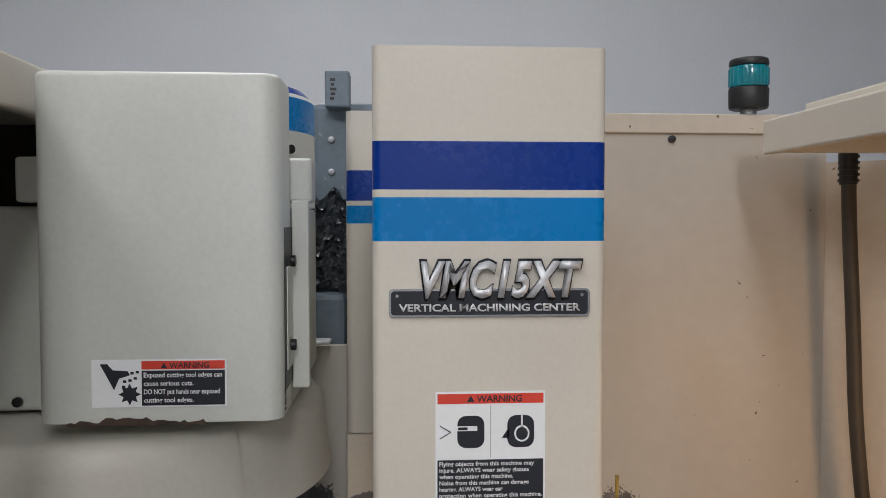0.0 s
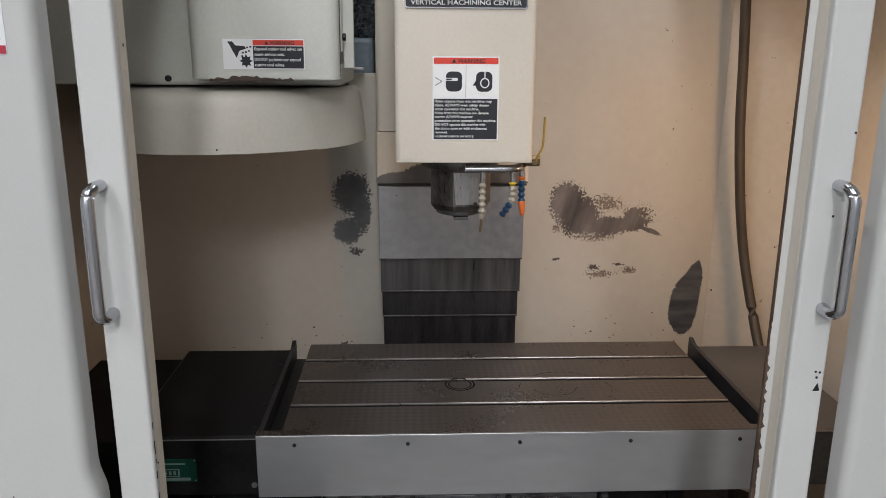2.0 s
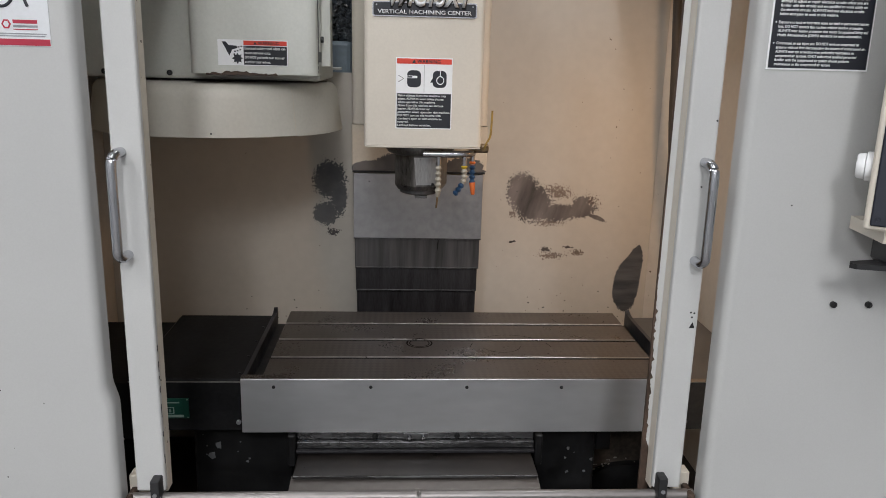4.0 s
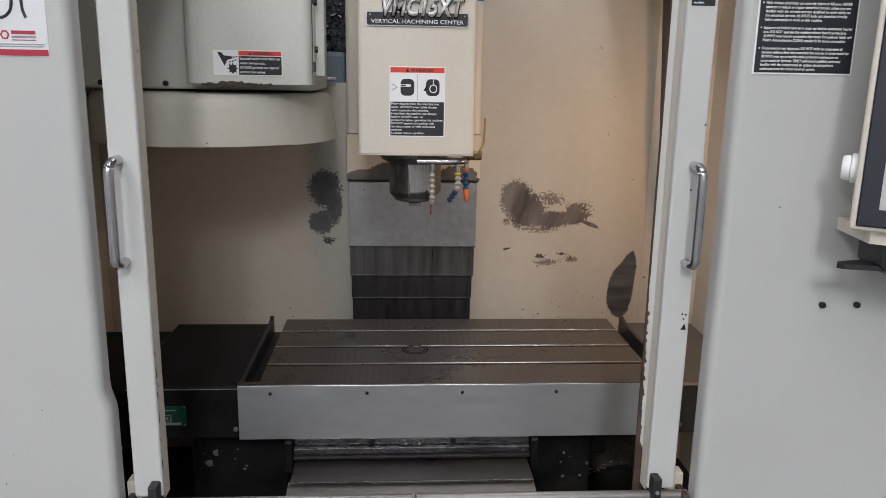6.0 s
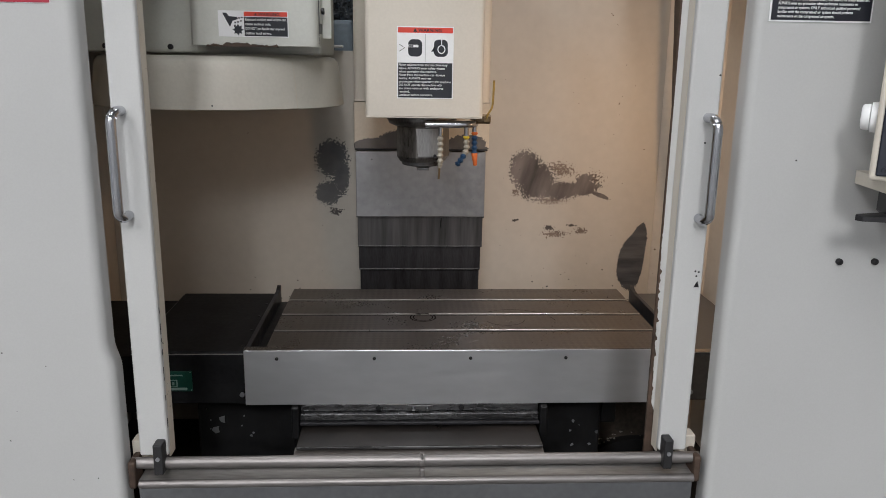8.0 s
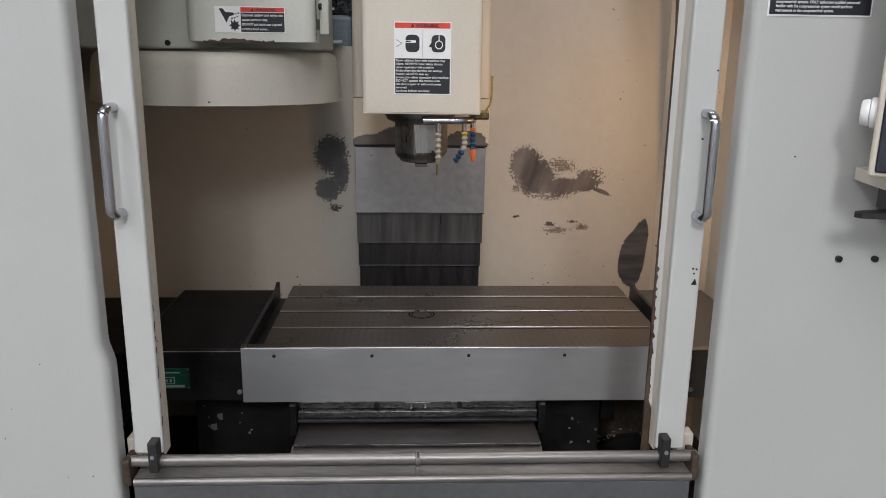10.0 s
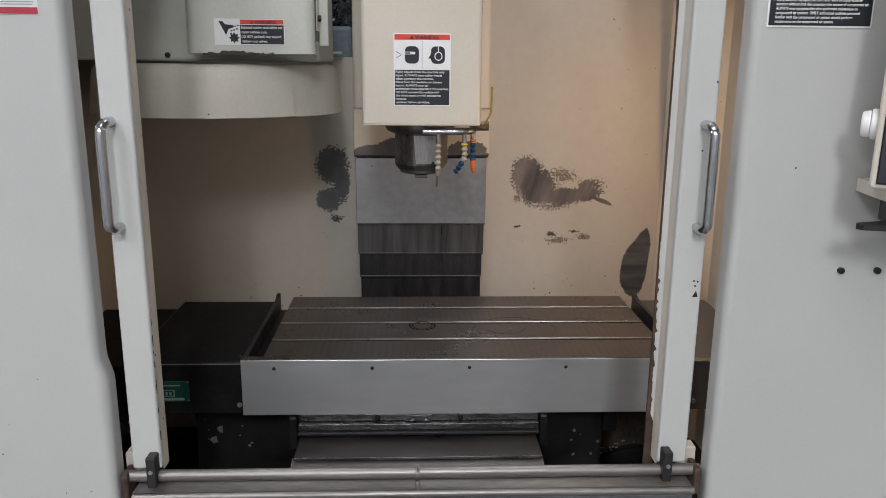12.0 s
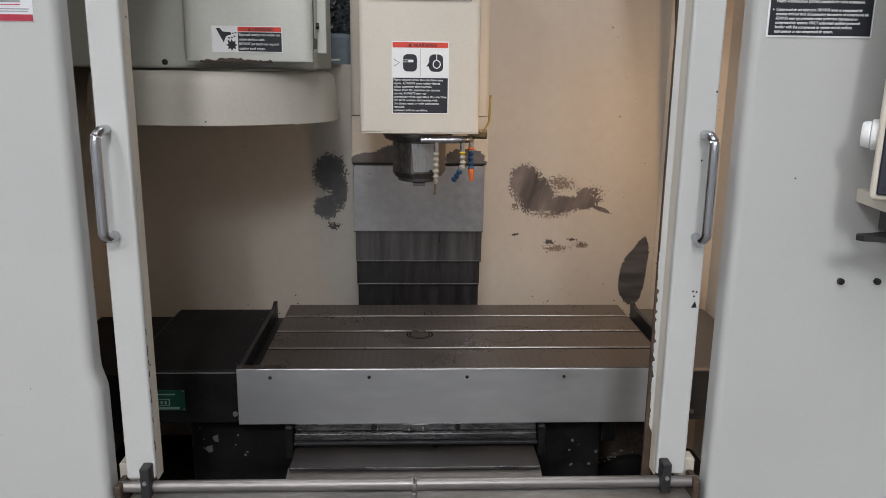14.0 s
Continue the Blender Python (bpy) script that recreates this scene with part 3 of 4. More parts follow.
def door(name, x0, x1, inner, label):
    """A slim sliding-door stile; inner is the side towards the opening."""
    ob = thing(name, ((x0 + x1) / 2, -0.92, 0.81), label, "machine door", "sliding doors", "structure")
    part("stile", box(x0, x1, -0.947, -0.935, 0.84, 1.95, 0.0035, 3), DOORP, ob)
    s = 1 if inner > 0 else -1
    edge = x1 if s > 0 else x0
    a, b = sorted((edge - s * 0.012, edge - s * 0.0006))
    part("inner_flange", box(a, b, -0.9345, -0.912, 0.832, 1.95, 0.002), CHIPPED if s > 0 else CREAM, ob, "cream edge with chipped paint")
    if s < 0:
        part("rear_flange", box(x0 - 0.009, x0 + 0.006, -0.9115, -0.906, 0.80, 1.95, 0.001), RUSTY, ob, "rusty bare edge")
        rng = random.Random(7)
        pts, z = [(x0 + 0.004, 1.95), (x0 - 0.0085, 1.95)], 1.16
        while z > 0.90:
            pts.append((x0 - 0.0085 + max(0.0, (1.16 - z) * 0.018) + rng.choice((0, 0.0005, 0.001, 0.0035)) * rng.uniform(0.5, 1.2), z))
            z -= rng.uniform(0.0015, 0.006)
        pts.append((x0 + 0.004, 0.88))
        part("lip_paint", outline(pts, -0.9122, -0.9116), DOORP, ob, "flaking white paint on the lip")
    else:
        rng = random.Random(3)
        z = 1.06
        while z > 0.86:
            h = rng.uniform(0.005, 0.026)
            w = rng.uniform(0.0016, 0.0030)
            part("paint_chip", outline([(x1 - 0.0004, z), (x1 + 0.0003, z - h * 0.08), (x1 + 0.0003, z - h * 0.92), (x1 - 0.0004, z - h)], -0.9432, -0.9432 + w), BOLTM, ob)
            z -= h + rng.uniform(0.003, 0.03)
    a, b = sorted((edge - s * 0.040, edge - s * 0.013))
    part("web", box(a, b, -0.9345, -0.925, 0.842, 1.95), DOORP, ob)
    # chrome pull
    hx = edge - s * 0.0270
    hx2 = hx - s * 0.0025
    handle = part("handle", tube([(hx, -0.947, 1.323), (hx, -0.966, 1.323), (hx2, -0.976, 1.315), (hx2, -0.978, 1.295), (hx2, -0.978, 1.250),
                                  (hx2, -0.978, 1.206), (hx2, -0.976, 1.194), (hx, -0.966, 1.188), (hx, -0.947, 1.188)], 0.0064, 16), CHROME, ob, "chrome pull handle", True)
    for hz in (1.323, 1.188):
        part("ferrule", cyl((hx, -0.9475, hz), (hx, -0.951, hz), 0.0068, 0.0062, 16, 0.001), CHROME, handle, smooth=True)
    # guide on the rail
    g0, g1 = sorted((edge - s * 0.016, edge - s * 0.003))
    part("rail_guide", box(g0, g1, -0.966, -0.934, 0.820, 0.866, 0.002), BLACK, ob, "black rail guide block")
    part("guide_screw", cyl(((g0 + g1) / 2, -0.966, 0.845), ((g0 + g1) / 2, -0.968, 0.845), 0.003, seg=10), STEEL, ob)
    return ob


door_l = door("door_1", -0.4040, -0.3635, 1, "open white sliding door edge with chrome pull handle")
door_r = door("door_2", 0.3418, 0.3835, -1, "open white sliding door edge with chrome pull handle and chipped paint")
part("paint_chip", outline([(0.371, 1.090), (0.379, 1.090), (0.376, 1.099)], -0.9476, -0.947), BOLTM, door_r)
for cx, cz in ((0.374, 1.106), (0.377, 1.112), (0.372, 1.113), (0.380, 1.378), (0.368, 1.29)):
    part("paint_chip", cyl((cx, -0.947, cz), (cx, -0.9476, cz), 0.0014, seg=7), BOLTM, door_r)
part("notice", box(0.347, 0.378, -0.9478, -0.947, 1.53, 1.56), INK, door_r, "small black interlock notice")
lettering("notice_text", "working.", 0.349, 1.5325, -0.9478, 0.003, WHITE, door_r)
lettering("notice_text", "interlocks are", 0.349, 1.538, -0.9478, 0.003, WHITE, door_r)

# threshold with the door rail
sill = thing("sill", (0, -0.93, 0.44), "grey steel threshold with a polished door rail", "threshold", kind="structure")
part("front_sheet", box(-0.402, 0.390, -0.966, -0.960, 0.35, 0.800, 0.001), SILLF, sill, "dark grey front sheet")
part("top_bead", cyl((-0.402, -0.962, 0.8045), (0.392, -0.962, 0.8045), 0.0062, seg=18), RODM, sill, "bright rounded edge", True)
part("ledge", box(-0.405, 0.395, -0.9595, -0.905, 0.795, 0.8085, 0.002), SILLM, sill)
part("back_bead", cyl((-0.405, -0.925, 0.812), (0.395, -0.925, 0.812), 0.005, seg=14), RODM, sill, "", True)
part("rail", cyl((-0.415, -0.948, 0.830), (0.403, -0.948, 0.830), 0.0082, seg=22), RODM, sill, "polished steel rail", True)
for ex in (-0.411, 0.398):
    part("end_bracket", box(ex - 0.006, ex + 0.004, -0.963, -0.928, 0.797, 0.838, 0.003), RUSTY, sill, "rusty welded end bracket")
part("clip_screw", cyl((-0.004, -0.957, 0.836), (-0.004, -0.957, 0.845), 0.0014, seg=8), RODM, sill)
part("clip", cyl((-0.0075, -0.948, 0.830), (-0.0005, -0.948, 0.830), 0.0105, seg=18, bev=0.001), RODM, sill, "ring clip", True)
part("clip_stem", box(-0.0075, -0.0005, -0.962, -0.950, 0.808, 0.8225, 0.002), RODM, sill)
for cx in (-0.412, 0.396):
    part("corner_block", box(cx - 0.012, cx + 0.012, -0.920, -0.896, 0.815, 0.85, 0.002), CREAM, sill, "cream corner block")

# signal beacon on the back wall
beacon = thing("signal_beacon", (0.492, -0.008, 1.776), "black signal beacon with a teal lens on the back wall", "beacon")
part("stem", cyl((0.492, -0.008, 1.7765), (0.492, -0.008, 1.785), 0.013, seg=24), STEEL, beacon)
part("base", cyl((0.492, -0.008, 1.785), (0.492, -0.008, 1.820), 0.0305, 0.0315, 36, 0.004), BLACK, beacon, smooth=True)
part("lens", cyl((0.492, -0.008, 1.8202), (0.492, -0.008, 1.853), 0.0300, 0.0298, 36, 0.001), TEAL, beacon, "teal ribbed lens", True)
for k in range(22):
    a = 2 * math.pi * k / 22
    part("lens_rib", cyl((0.492 + 0.0302 * math.cos(a), -0.008 + 0.0302 * math.sin(a), 1.823), (0.492 + 0.0302 * math.cos(a), -0.008 + 0.0302 * math.sin(a), 1.850), 0.0012, seg=6), TEAL, beacon)
part("cap", cyl((0.492, -0.008, 1.8532), (0.492, -0.008, 1.866), 0.0312, 0.0298, 36, 0.004), BLACK, beacon, smooth=True)

# hanging cable
cable = thing("cable", (0.62, -0.12, 0.72), "thick dark brown rubber cable hanging by the back wall", "cable")
part("sheath", tube([(0.598, -0.11, 1.739), (0.603, -0.11, 1.60), (0.612, -0.11, 1.45), (0.620, -0.11, 1.30), (0.634, -0.115, 1.15), (0.650, -0.125, 1.03), (0.664, -0.16, 0.92), (0.670, -0.22, 0.82), (0.672, -0.30, 0.72)], 0.0105, 14), CABLE, cable, smooth=True)
part("boot", cyl((0.600, -0.11, 1.66), (0.598, -0.11, 1.7405), 0.0125, 0.0145, 18), BLACK, cable, "ribbed black boot", True)
for k in range(7):
    part("boot_ring", cyl((0.600, -0.11, 1.664 + 0.009 * k), (0.600, -0.11, 1.668 + 0.009 * k), 0.0148, seg=18), BLACK, cable)

# machine column behind the wall
column = thing("machine_column", (0.0, 0.3, 0), "blue-grey cast machine column with bolts", "machine column")
part("casting", box(-0.225, 0.25, 0.16, 0.70, 0.02, 1.815, 0.012), COLUMN, column)
part("bracket", box(-0.197, -0.155, 0.11, 0.159, 1.80, 1.862, 0.003), COLUMN, column, "grey bracket")
for k in range(5):
    part("bracket_mark", box(-0.188 + 0.0015 * (k % 2), -0.181 + 0.002 * (k % 3), 0.1092, 0.1098, 1.812 + 0.008 * k, 1.8165 + 0.008 * k), BOLTM, column, "dark worn marking")
for bz in (1.50, 1.60, 1.692, 1.749):
    bolt("bolt", (-0.19, 0.159, bz), 0.006, column, STEEL)
part("rib", box(-0.225, -0.16, 0.05, 0.159, 1.30, 1.485, 0.01), COLUMN, column)

# crumpled wrap stuffed between column and tool changer
wrap = thing("plastic_wrap", (-0.2, 0.10, 1.485), "crumpled dark see-through plastic wrap tucked beside the column", "plastic wrap")
rng = random.Random(17)
crumple = bmesh.new()
grid = [[[crumple.verts.new((-0.236 + 0.086 * u / 14 + rng.uniform(-0.0025, 0.0025), y0 + rng.uniform(-0.007, 0.007),
                             1.4855 + (0.166 + 0.012 * math.sin(u * 0.9)) * v / 28 + (rng.uniform(-0.0025, 0.0025) if v else 0.0))) for u in range(15)] for v in range(29)] for y0 in (0.085, 0.125)]
for side_grid in grid:
    for v in range(28):
        for u in range(14):
            crumple.faces.new((side_grid[v][u], side_grid[v][u + 1], side_grid[v + 1][u + 1], side_grid[v + 1][u]))
for v in range(28):
    for u in (0, 14):
        crumple.faces.new((grid[0][v][u], grid[0][v + 1][u], grid[1][v + 1][u], grid[1][v][u]))
for u in range(14):
    for v in (0, 28):
        crumple.faces.new((grid[0][v][u], grid[0][v][u + 1], grid[1][v][u + 1], grid[1][v][u]))
part("film", crumple, WRAPM, wrap)

# ---- spindle head ----
head = thing("spindle_head", (0.006, -0.3, 1.183), "cream spindle head with blue stripes, badge and warning sticker", "spindle head")
HX0, HX1, HY = -0.102, 0.114, -0.524
LB0, LB1, DB0, DB1, HTOP = 1.588, 1.628, 1.635, 1.679, 1.765


def banded(x0, x1, y0, y1, z0, z1, bev, names, parent, lift=0.0):
    """A rounded upright cover in bands of paint, one above the other."""
    cuts = [z0, LB0 + lift, LB1, DB0, DB1, z1]
    mats = [CREAM, BLUE_L, CREAM, BLUE_D, CREAM]
    made = []
    for k in range(5):
        made.append(part(names[k], box(x0, x1, y0, y1, cuts[k], cuts[k + 1], bev, 4, axis=2), mats[k], parent, "", True))
    return made


BANDS = ["cover", "light_blue_stripe", "cream_stripe", "dark_blue_stripe", "cover_top"]
banded(HX0, HX1, HY, -0.27, 1.2905, HTOP, 0.009, BANDS, head)
part("bottom_edge", box(HX0 + 0.001, HX1 - 0.001, HY + 0.001, -0.271, 1.2868, 1.2902, 0.0018), CREAM, head)
part("rear_cover", box(-0.151, 0.174, -0.100, -0.02, 1.184, 1.2925, 0.004, 3, axis=2), CASTING, head, "cream cover worn to grey metal", True)
banded(-0.150, 0.173, -0.099, 0.10, 1.2945, HTOP, 0.012, ["rear_cover", "light_blue_stripe", "cream_stripe", "dark_blue_stripe", "cover_top"], head, 0.014)
part("neck", box(-0.09, 0.10, -0.2695, -0.1005, 1.30, 1.75), CASTING, head)
part("lower_lip", box(-0.149, 0.1705, -0.1015, -0.02, 1.1790, 1.1835, 0.0008), BOLTM, head)

# badge
badge = part("badge", box(-0.087, 0.098, HY - 0.003, HY - 0.0001, 1.519, 1.5445, 0.0035, 3, axis=1), CHROME, head, "chrome badge with black field")
part("badge_field", box(-0.0850, 0.0960, HY - 0.0036, HY - 0.0031, 1.5208, 1.5427, 0.0028, 3, axis=1), INK, badge)
lettering("badge_text", "VERTICAL MACHINING CENTER", -0.078, 1.5242, HY - 0.0037, 0.0068, SILVER, badge, 0.167, bold=0.03)
for bx in (-0.0795, 0.0905):
    part("badge_screw", cyl((bx, HY - 0.0037, 1.5385), (bx, HY - 0.0046, 1.5385), 0.0014, seg=10), STEEL, badge)
lettering("badge_model_text", "VMC15XT", -0.0580, 1.5385, HY - 0.0052, 0.0315, SILVER, badge, 0.147, 0.25, 0.004, spacing=1.1, bold=0.038)
lettering("badge_model_shadow", "VMC15XT", -0.0595, 1.5370, HY - 0.0005, 0.0340, INK, badge, 0.151, 0.25, 0.0042, spacing=1.1, bold=0.06)


# warning sticker on the head
def sticker_head():
    x0, x1, z0, z1 = -0.0445, 0.0575, 1.3225, 1.4495
    y = HY
    w, h = x1 - x0, z1 - z0
    s = part("warning_sticker", box(x0, x1, y - 0.0006, y - 0.0001, z0, z1), WHITE, head, "white, red and black warning sticker")
    part("red_band", box(x0 + 0.0018, x1 - 0.0018, y - 0.0010, y - 0.0007, z1 - 0.0112, z1 - 0.0020), RED, s)
    lettering("heading_text", "WARNING", x0 + 0.038, z1 - 0.0096, y - 0.0011, 0.0062, INK, s, 0.042)
    tx = x0 + 0.0325
    part("alert_triangle", outline([(tx - 0.0035, z1 - 0.0095), (tx + 0.0035, z1 - 0.0095), (tx, z1 - 0.0033)], y - 0.0012, y - 0.0011), INK, s)
    part("black_field", box(x0 + 0.0018, x1 - 0.0018, y - 0.0010, y - 0.0007, z0 + 0.0018, z0 + h * 0.50), INK, s)
    part("divider", box(x0 + w * 0.495, x0 + w * 0.505, y - 0.0010, y - 0.0007, z0 + h * 0.515, z1 - 0.013), PANEL, s)
    # eye and ear protection pictograms as plain shapes
    cz = z0 + h * 0.705
    for k, cx in enumerate((x0 + w * 0.32, x0 + w * 0.775)):
        part("pictogram", box(cx - 0.0125, cx + 0.0125, y - 0.0010, y - 0.0007, cz - 0.0150, cz + 0.0150, 0.008, 4, axis=1), INK, s)
        if k == 0:
            part("pictogram_mark", box(cx - 0.016, cx + 0.006, y - 0.0014, y - 0.0011, cz + 0.001, cz + 0.0055, 0.001, 2, axis=1), WHITE, s)
            part("pictogram_mark", box(cx - 0.012, cx - 0.003, y - 0.0017, y - 0.0015, cz + 0.002, cz + 0.0045, 0.0008, 2, axis=1), INK, s)
            for dz in (-0.006, 0.006):
                part("pictogram_mark", outline([(cx - 0.0285, cz + dz - 0.0005), (cx - 0.0285, cz + dz + 0.0005), (cx - 0.0185, cz + 0.0005), (cx - 0.0185, cz - 0.0005)], y - 0.0010, y - 0.0007), INK, s)
        else:
            part("pictogram_mark", outline(ellipse(cx + 0.001, cz - 0.002, 0.0072, 0.0078), y - 0.0014, y - 0.0011), WHITE, s)
            part("pictogram_mark", outline(ellipse(cx + 0.001, cz - 0.002, 0.0055, 0.0060), y - 0.0017, y - 0.0015), INK, s)
            part("pictogram_mark", box(cx + 0.0002, cx + 0.0018, y - 0.0014, y - 0.0011, cz + 0.0035, cz + 0.0155), WHITE, s)
            part("pictogram_mark", outline([(cx - 0.0175, cz - 0.006), (cx - 0.011, cz + 0.004), (cx - 0.011, cz - 0.006)], y - 0.0010, y - 0.0007), INK, s)
    lines = ["Flying objects from this machine may", "injure. ALWAYS wear safety glasses", "when operating this machine.", "Noise from this machine can damage", "hearing. ALWAYS wear ear",
             "protection when operating this machine.", "DO NOT operate this machine with", "the doors open or with enclosures", "removed.", "Lockout before servicing."]
    for i, words in enumerate(lines):
        lettering("warning_text", words, x0 + 0.0035, z0 + h * 0.50 - 0.0054 - i * 0.00592, y - 0.0011, 0.0040, WHITE, s, len(words) / 39 * (w - 0.0065))


sticker_head()

# spindle nose
nose = part("spindle_nose", lathe([(0.0, 1.2865), (0.068, 1.2865), (0.069, 1.280), (0.064, 1.271), (0.054, 1.2665), (0.0, 1.2665)], (0.004, -0.43), 44), SPIN, head, "dark machined steel spindle nose", True)
body7 = lathe([(0.0, 1.2664), (0.0535, 1.2664), (0.0535, 1.208), (0.046, 1.198), (0.0, 1.198)], (0.004, -0.43), 7, -104.0, 256.0)
part("nose_body", body7, SPIN, nose, "faceted cast nose")
part("nose_ring", lathe([(0.0, 1.1978), (0.040, 1.1978), (0.039, 1.191), (0.034, 1.189), (0.0, 1.189)], (0.004, -0.43), 36), STEEL_D, nose, "", True)
c7 = [Vector((0.004 + 0.0535 * math.cos(radians(a)), -0.43 + 0.0535 * math.sin(radians(a)), 0)) for a in (-104.0, -104.0 + 360 / 7)]
out = (c7[1] - c7[0]).cross(Vector((0, 0, 1))).normalized() * 0.0006
flat = bmesh.new()
quad = [c7[0].lerp(c7[1], u) + Vector((0, 0, z)) for u, z in ((0.01, 1.264), (0.97, 1.264), (0.94, 1.211), (0.10, 1.211))]
fa = [flat.verts.new(q + out) for q in quad]
fb = [flat.verts.new(q - out) for q in quad]
flat.faces.new(fa), flat.faces.new(fb[::-1])
for i in range(4):
    flat.faces.new((fa[i], fb[i], fb[(i + 1) % 4], fa[(i + 1) % 4]))
# thin panel gives the front facet a lighter steel than the other facets
part("light_face", flat, SPINL, nose, "lighter flat on the front facet")
for bx in (-0.004, 0.028):
    part("nose_screw", cyl((bx, -0.47, 1.2125), (bx, -0.4800, 1.2125), 0.003, seg=10), BOLTM, nose)
part("drive_key", box(-0.006, 0.018, -0.462, -0.40, 1.182, 1.1875, 0.001), STEEL_D, nose)

# coolant pipe, valve and jointed hoses
coolant = part("coolant_pipe", tube([(0.008, -0.505, 1.2745), (0.03, -0.505, 1.2745), (0.06, -0.505, 1.2748), (0.085, -0.503, 1.275), (0.100, -0.490, 1.275), (0.106, -0.46, 1.275), (0.106, -0.42, 1.278)], 0.0066, 16), CHROME, head, "chrome coolant pipe", True)
for px, py in ((0.037, -0.505), (0.086, -0.502), (0.103, -0.485)):
    part("drop_pipe", cyl((px, py, 1.270), (px, py, 1.253), 0.0048, seg=14), CHROME, coolant, smooth=True)


def hose(points, mats, parent, r=0.0062):
    for (p, q), mat in zip(zip(points, points[1:]), mats):
        a, b = Vector(p), Vector(q)
        m = a.lerp(b, 0.5)
        bm = cyl(a, m, r * 0.58, r * 1.04, 14)
        cyl(m, b, r * 1.04, r * 0.55, 14, bm=bm)
        part("hose_joint", bm, mat, parent, smooth=True)


hose([(0.037, -0.505, 1.253 - 0.0105 * k) for k in range(6)], [BEIGEPL] * 5, coolant)
part("hose_tip", cyl((0.037, -0.505, 1.2005), (0.036, -0.505, 1.193), 0.0052, 0.003, 12), BEIGEPL, coolant)
part("copper_tube", tube([(0.036, -0.505, 1.194), (0.0355, -0.505, 1.185), (0.0345, -0.505, 1.172)], 0.0019, 8), BRASS, coolant, "bare copper nozzle")
hose([(0.086, -0.502, 1.255), (0.086, -0.502, 1.247), (0.087, -0.502, 1.237), (0.087, -0.502, 1.228), (0.083, -0.503, 1.219), (0.078, -0.504, 1.211), (0.073, -0.505, 1.204), (0.068, -0.506, 1.198)],
     [YELLOW, BEIGEPL, BEIGEPL, BEIGEPL, BLUEPL, BLUEPL, BLUEPL], coolant)
hose([(0.103, -0.485, 1.262), (0.103, -0.485, 1.252), (0.103, -0.486, 1.243), (0.103, -0.487, 1.234), (0.103, -0.488, 1.225), (0.103, -0.489, 1.216)], [ORANGE, BLUEPL, BLUEPL, BLUEPL, BLUEPL], coolant)
part("hose_tip", cyl((0.103, -0.489, 1.220), (0.105, -0.490, 1.196), 0.0062, 0.0036, 14, 0.001), ORANGE, coolant, "orange nozzle tip", True)
valve = part("coolant_valve", cyl((0.106, -0.47, 1.283), (0.134, -0.47, 1.283), 0.0090, seg=6, bev=0.001), BRASS, head, "brass ball valve")
part("valve_stem", cyl((0.124, -0.478, 1.283), (0.124, -0.488, 1.283), 0.005, seg=12), BRASS, valve)
part("valve_lever", tube([(0.124, -0.487, 1.283), (0.128, -0.488, 1.295), (0.134, -0.488, 1.305), (0.136, -0.488, 1.320), (0.137, -0.488, 1.356)], 0.0020, 8), LEVERY, valve, "yellow valve lever", True)

# telescopic way cover under the head
way = thing("way_cover", (0.01, -0.06, 0.70), "grey steel telescopic way cover in overlapping sheets", "way cover")
# lower sheets take darker steel than the top one
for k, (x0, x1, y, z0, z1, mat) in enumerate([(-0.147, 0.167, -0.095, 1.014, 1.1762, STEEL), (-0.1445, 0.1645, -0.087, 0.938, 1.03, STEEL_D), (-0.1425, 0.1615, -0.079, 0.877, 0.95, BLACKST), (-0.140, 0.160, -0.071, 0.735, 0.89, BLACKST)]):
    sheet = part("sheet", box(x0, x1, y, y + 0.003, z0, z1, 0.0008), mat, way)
    part("wiper", box(x0, x1, y - 0.0025, y - 0.0002, z0, z0 + 0.0034, 0.0008), STEEL_D, sheet, "wiper edge")
    for sx in (x0, x1 - 0.003):
        part("side_fold", box(sx, sx + 0.003, y + 0.0031, -0.0155, z0, z1), mat, sheet)
part("bottom_rail", box(-0.205, 0.215, -0.13, -0.016, 0.716, 0.734, 0.002), SADDLE, way, "steel rail at the foot")

# ---- tool changer ----
atc = thing("tool_changer", (-0.38, -0.3, 1.29), "grey-white tool changer with drum and warning sticker", "tool changer")
AX0, AX1, AY = -0.4245, -0.191, -0.472
front = box(AX0, AX1, AY, AY + 0.085, 1.412, 1.749, 0.018, 5, axis=2)
top_edges = [e for e in front.edges if all(v.co.z > 1.748 for v in e.verts)]
bmesh.ops.bevel(front, geom=top_edges, offset=0.006, segments=3, affect="EDGES", profile=0.5)
cover = part("front_cover", front, COVER, atc, "rounded grey-white cover", True)
# worn lower edge
rng = random.Random(4)
pts = [(AX0 + 0.03, 1.4095)]
x = AX0 + 0.03
while x < AX1 - 0.075:
    pts.append((x, 1.4125 + rng.uniform(0.0, 0.0034) + (0.002 if -0.36 < x < -0.32 else -0.0008)))
    x += rng.uniform(0.003, 0.007)
pts.append((x, 1.4095))
part("bare_edge", outline(pts, AY - 0.0006, AY + 0.002), RUSTY, cover, "bare metal where paint has chipped")
for k in range(6):
    part("paint_chip", box(AX1 - 0.0004, AX1 + 0.0006, AY + 0.018 + 0.002 * (k % 3), AY + 0.026, 1.417 + 0.005 * k, 1.420 + 0.005 * k + 0.002 * (k % 2)), BOLTM, cover)


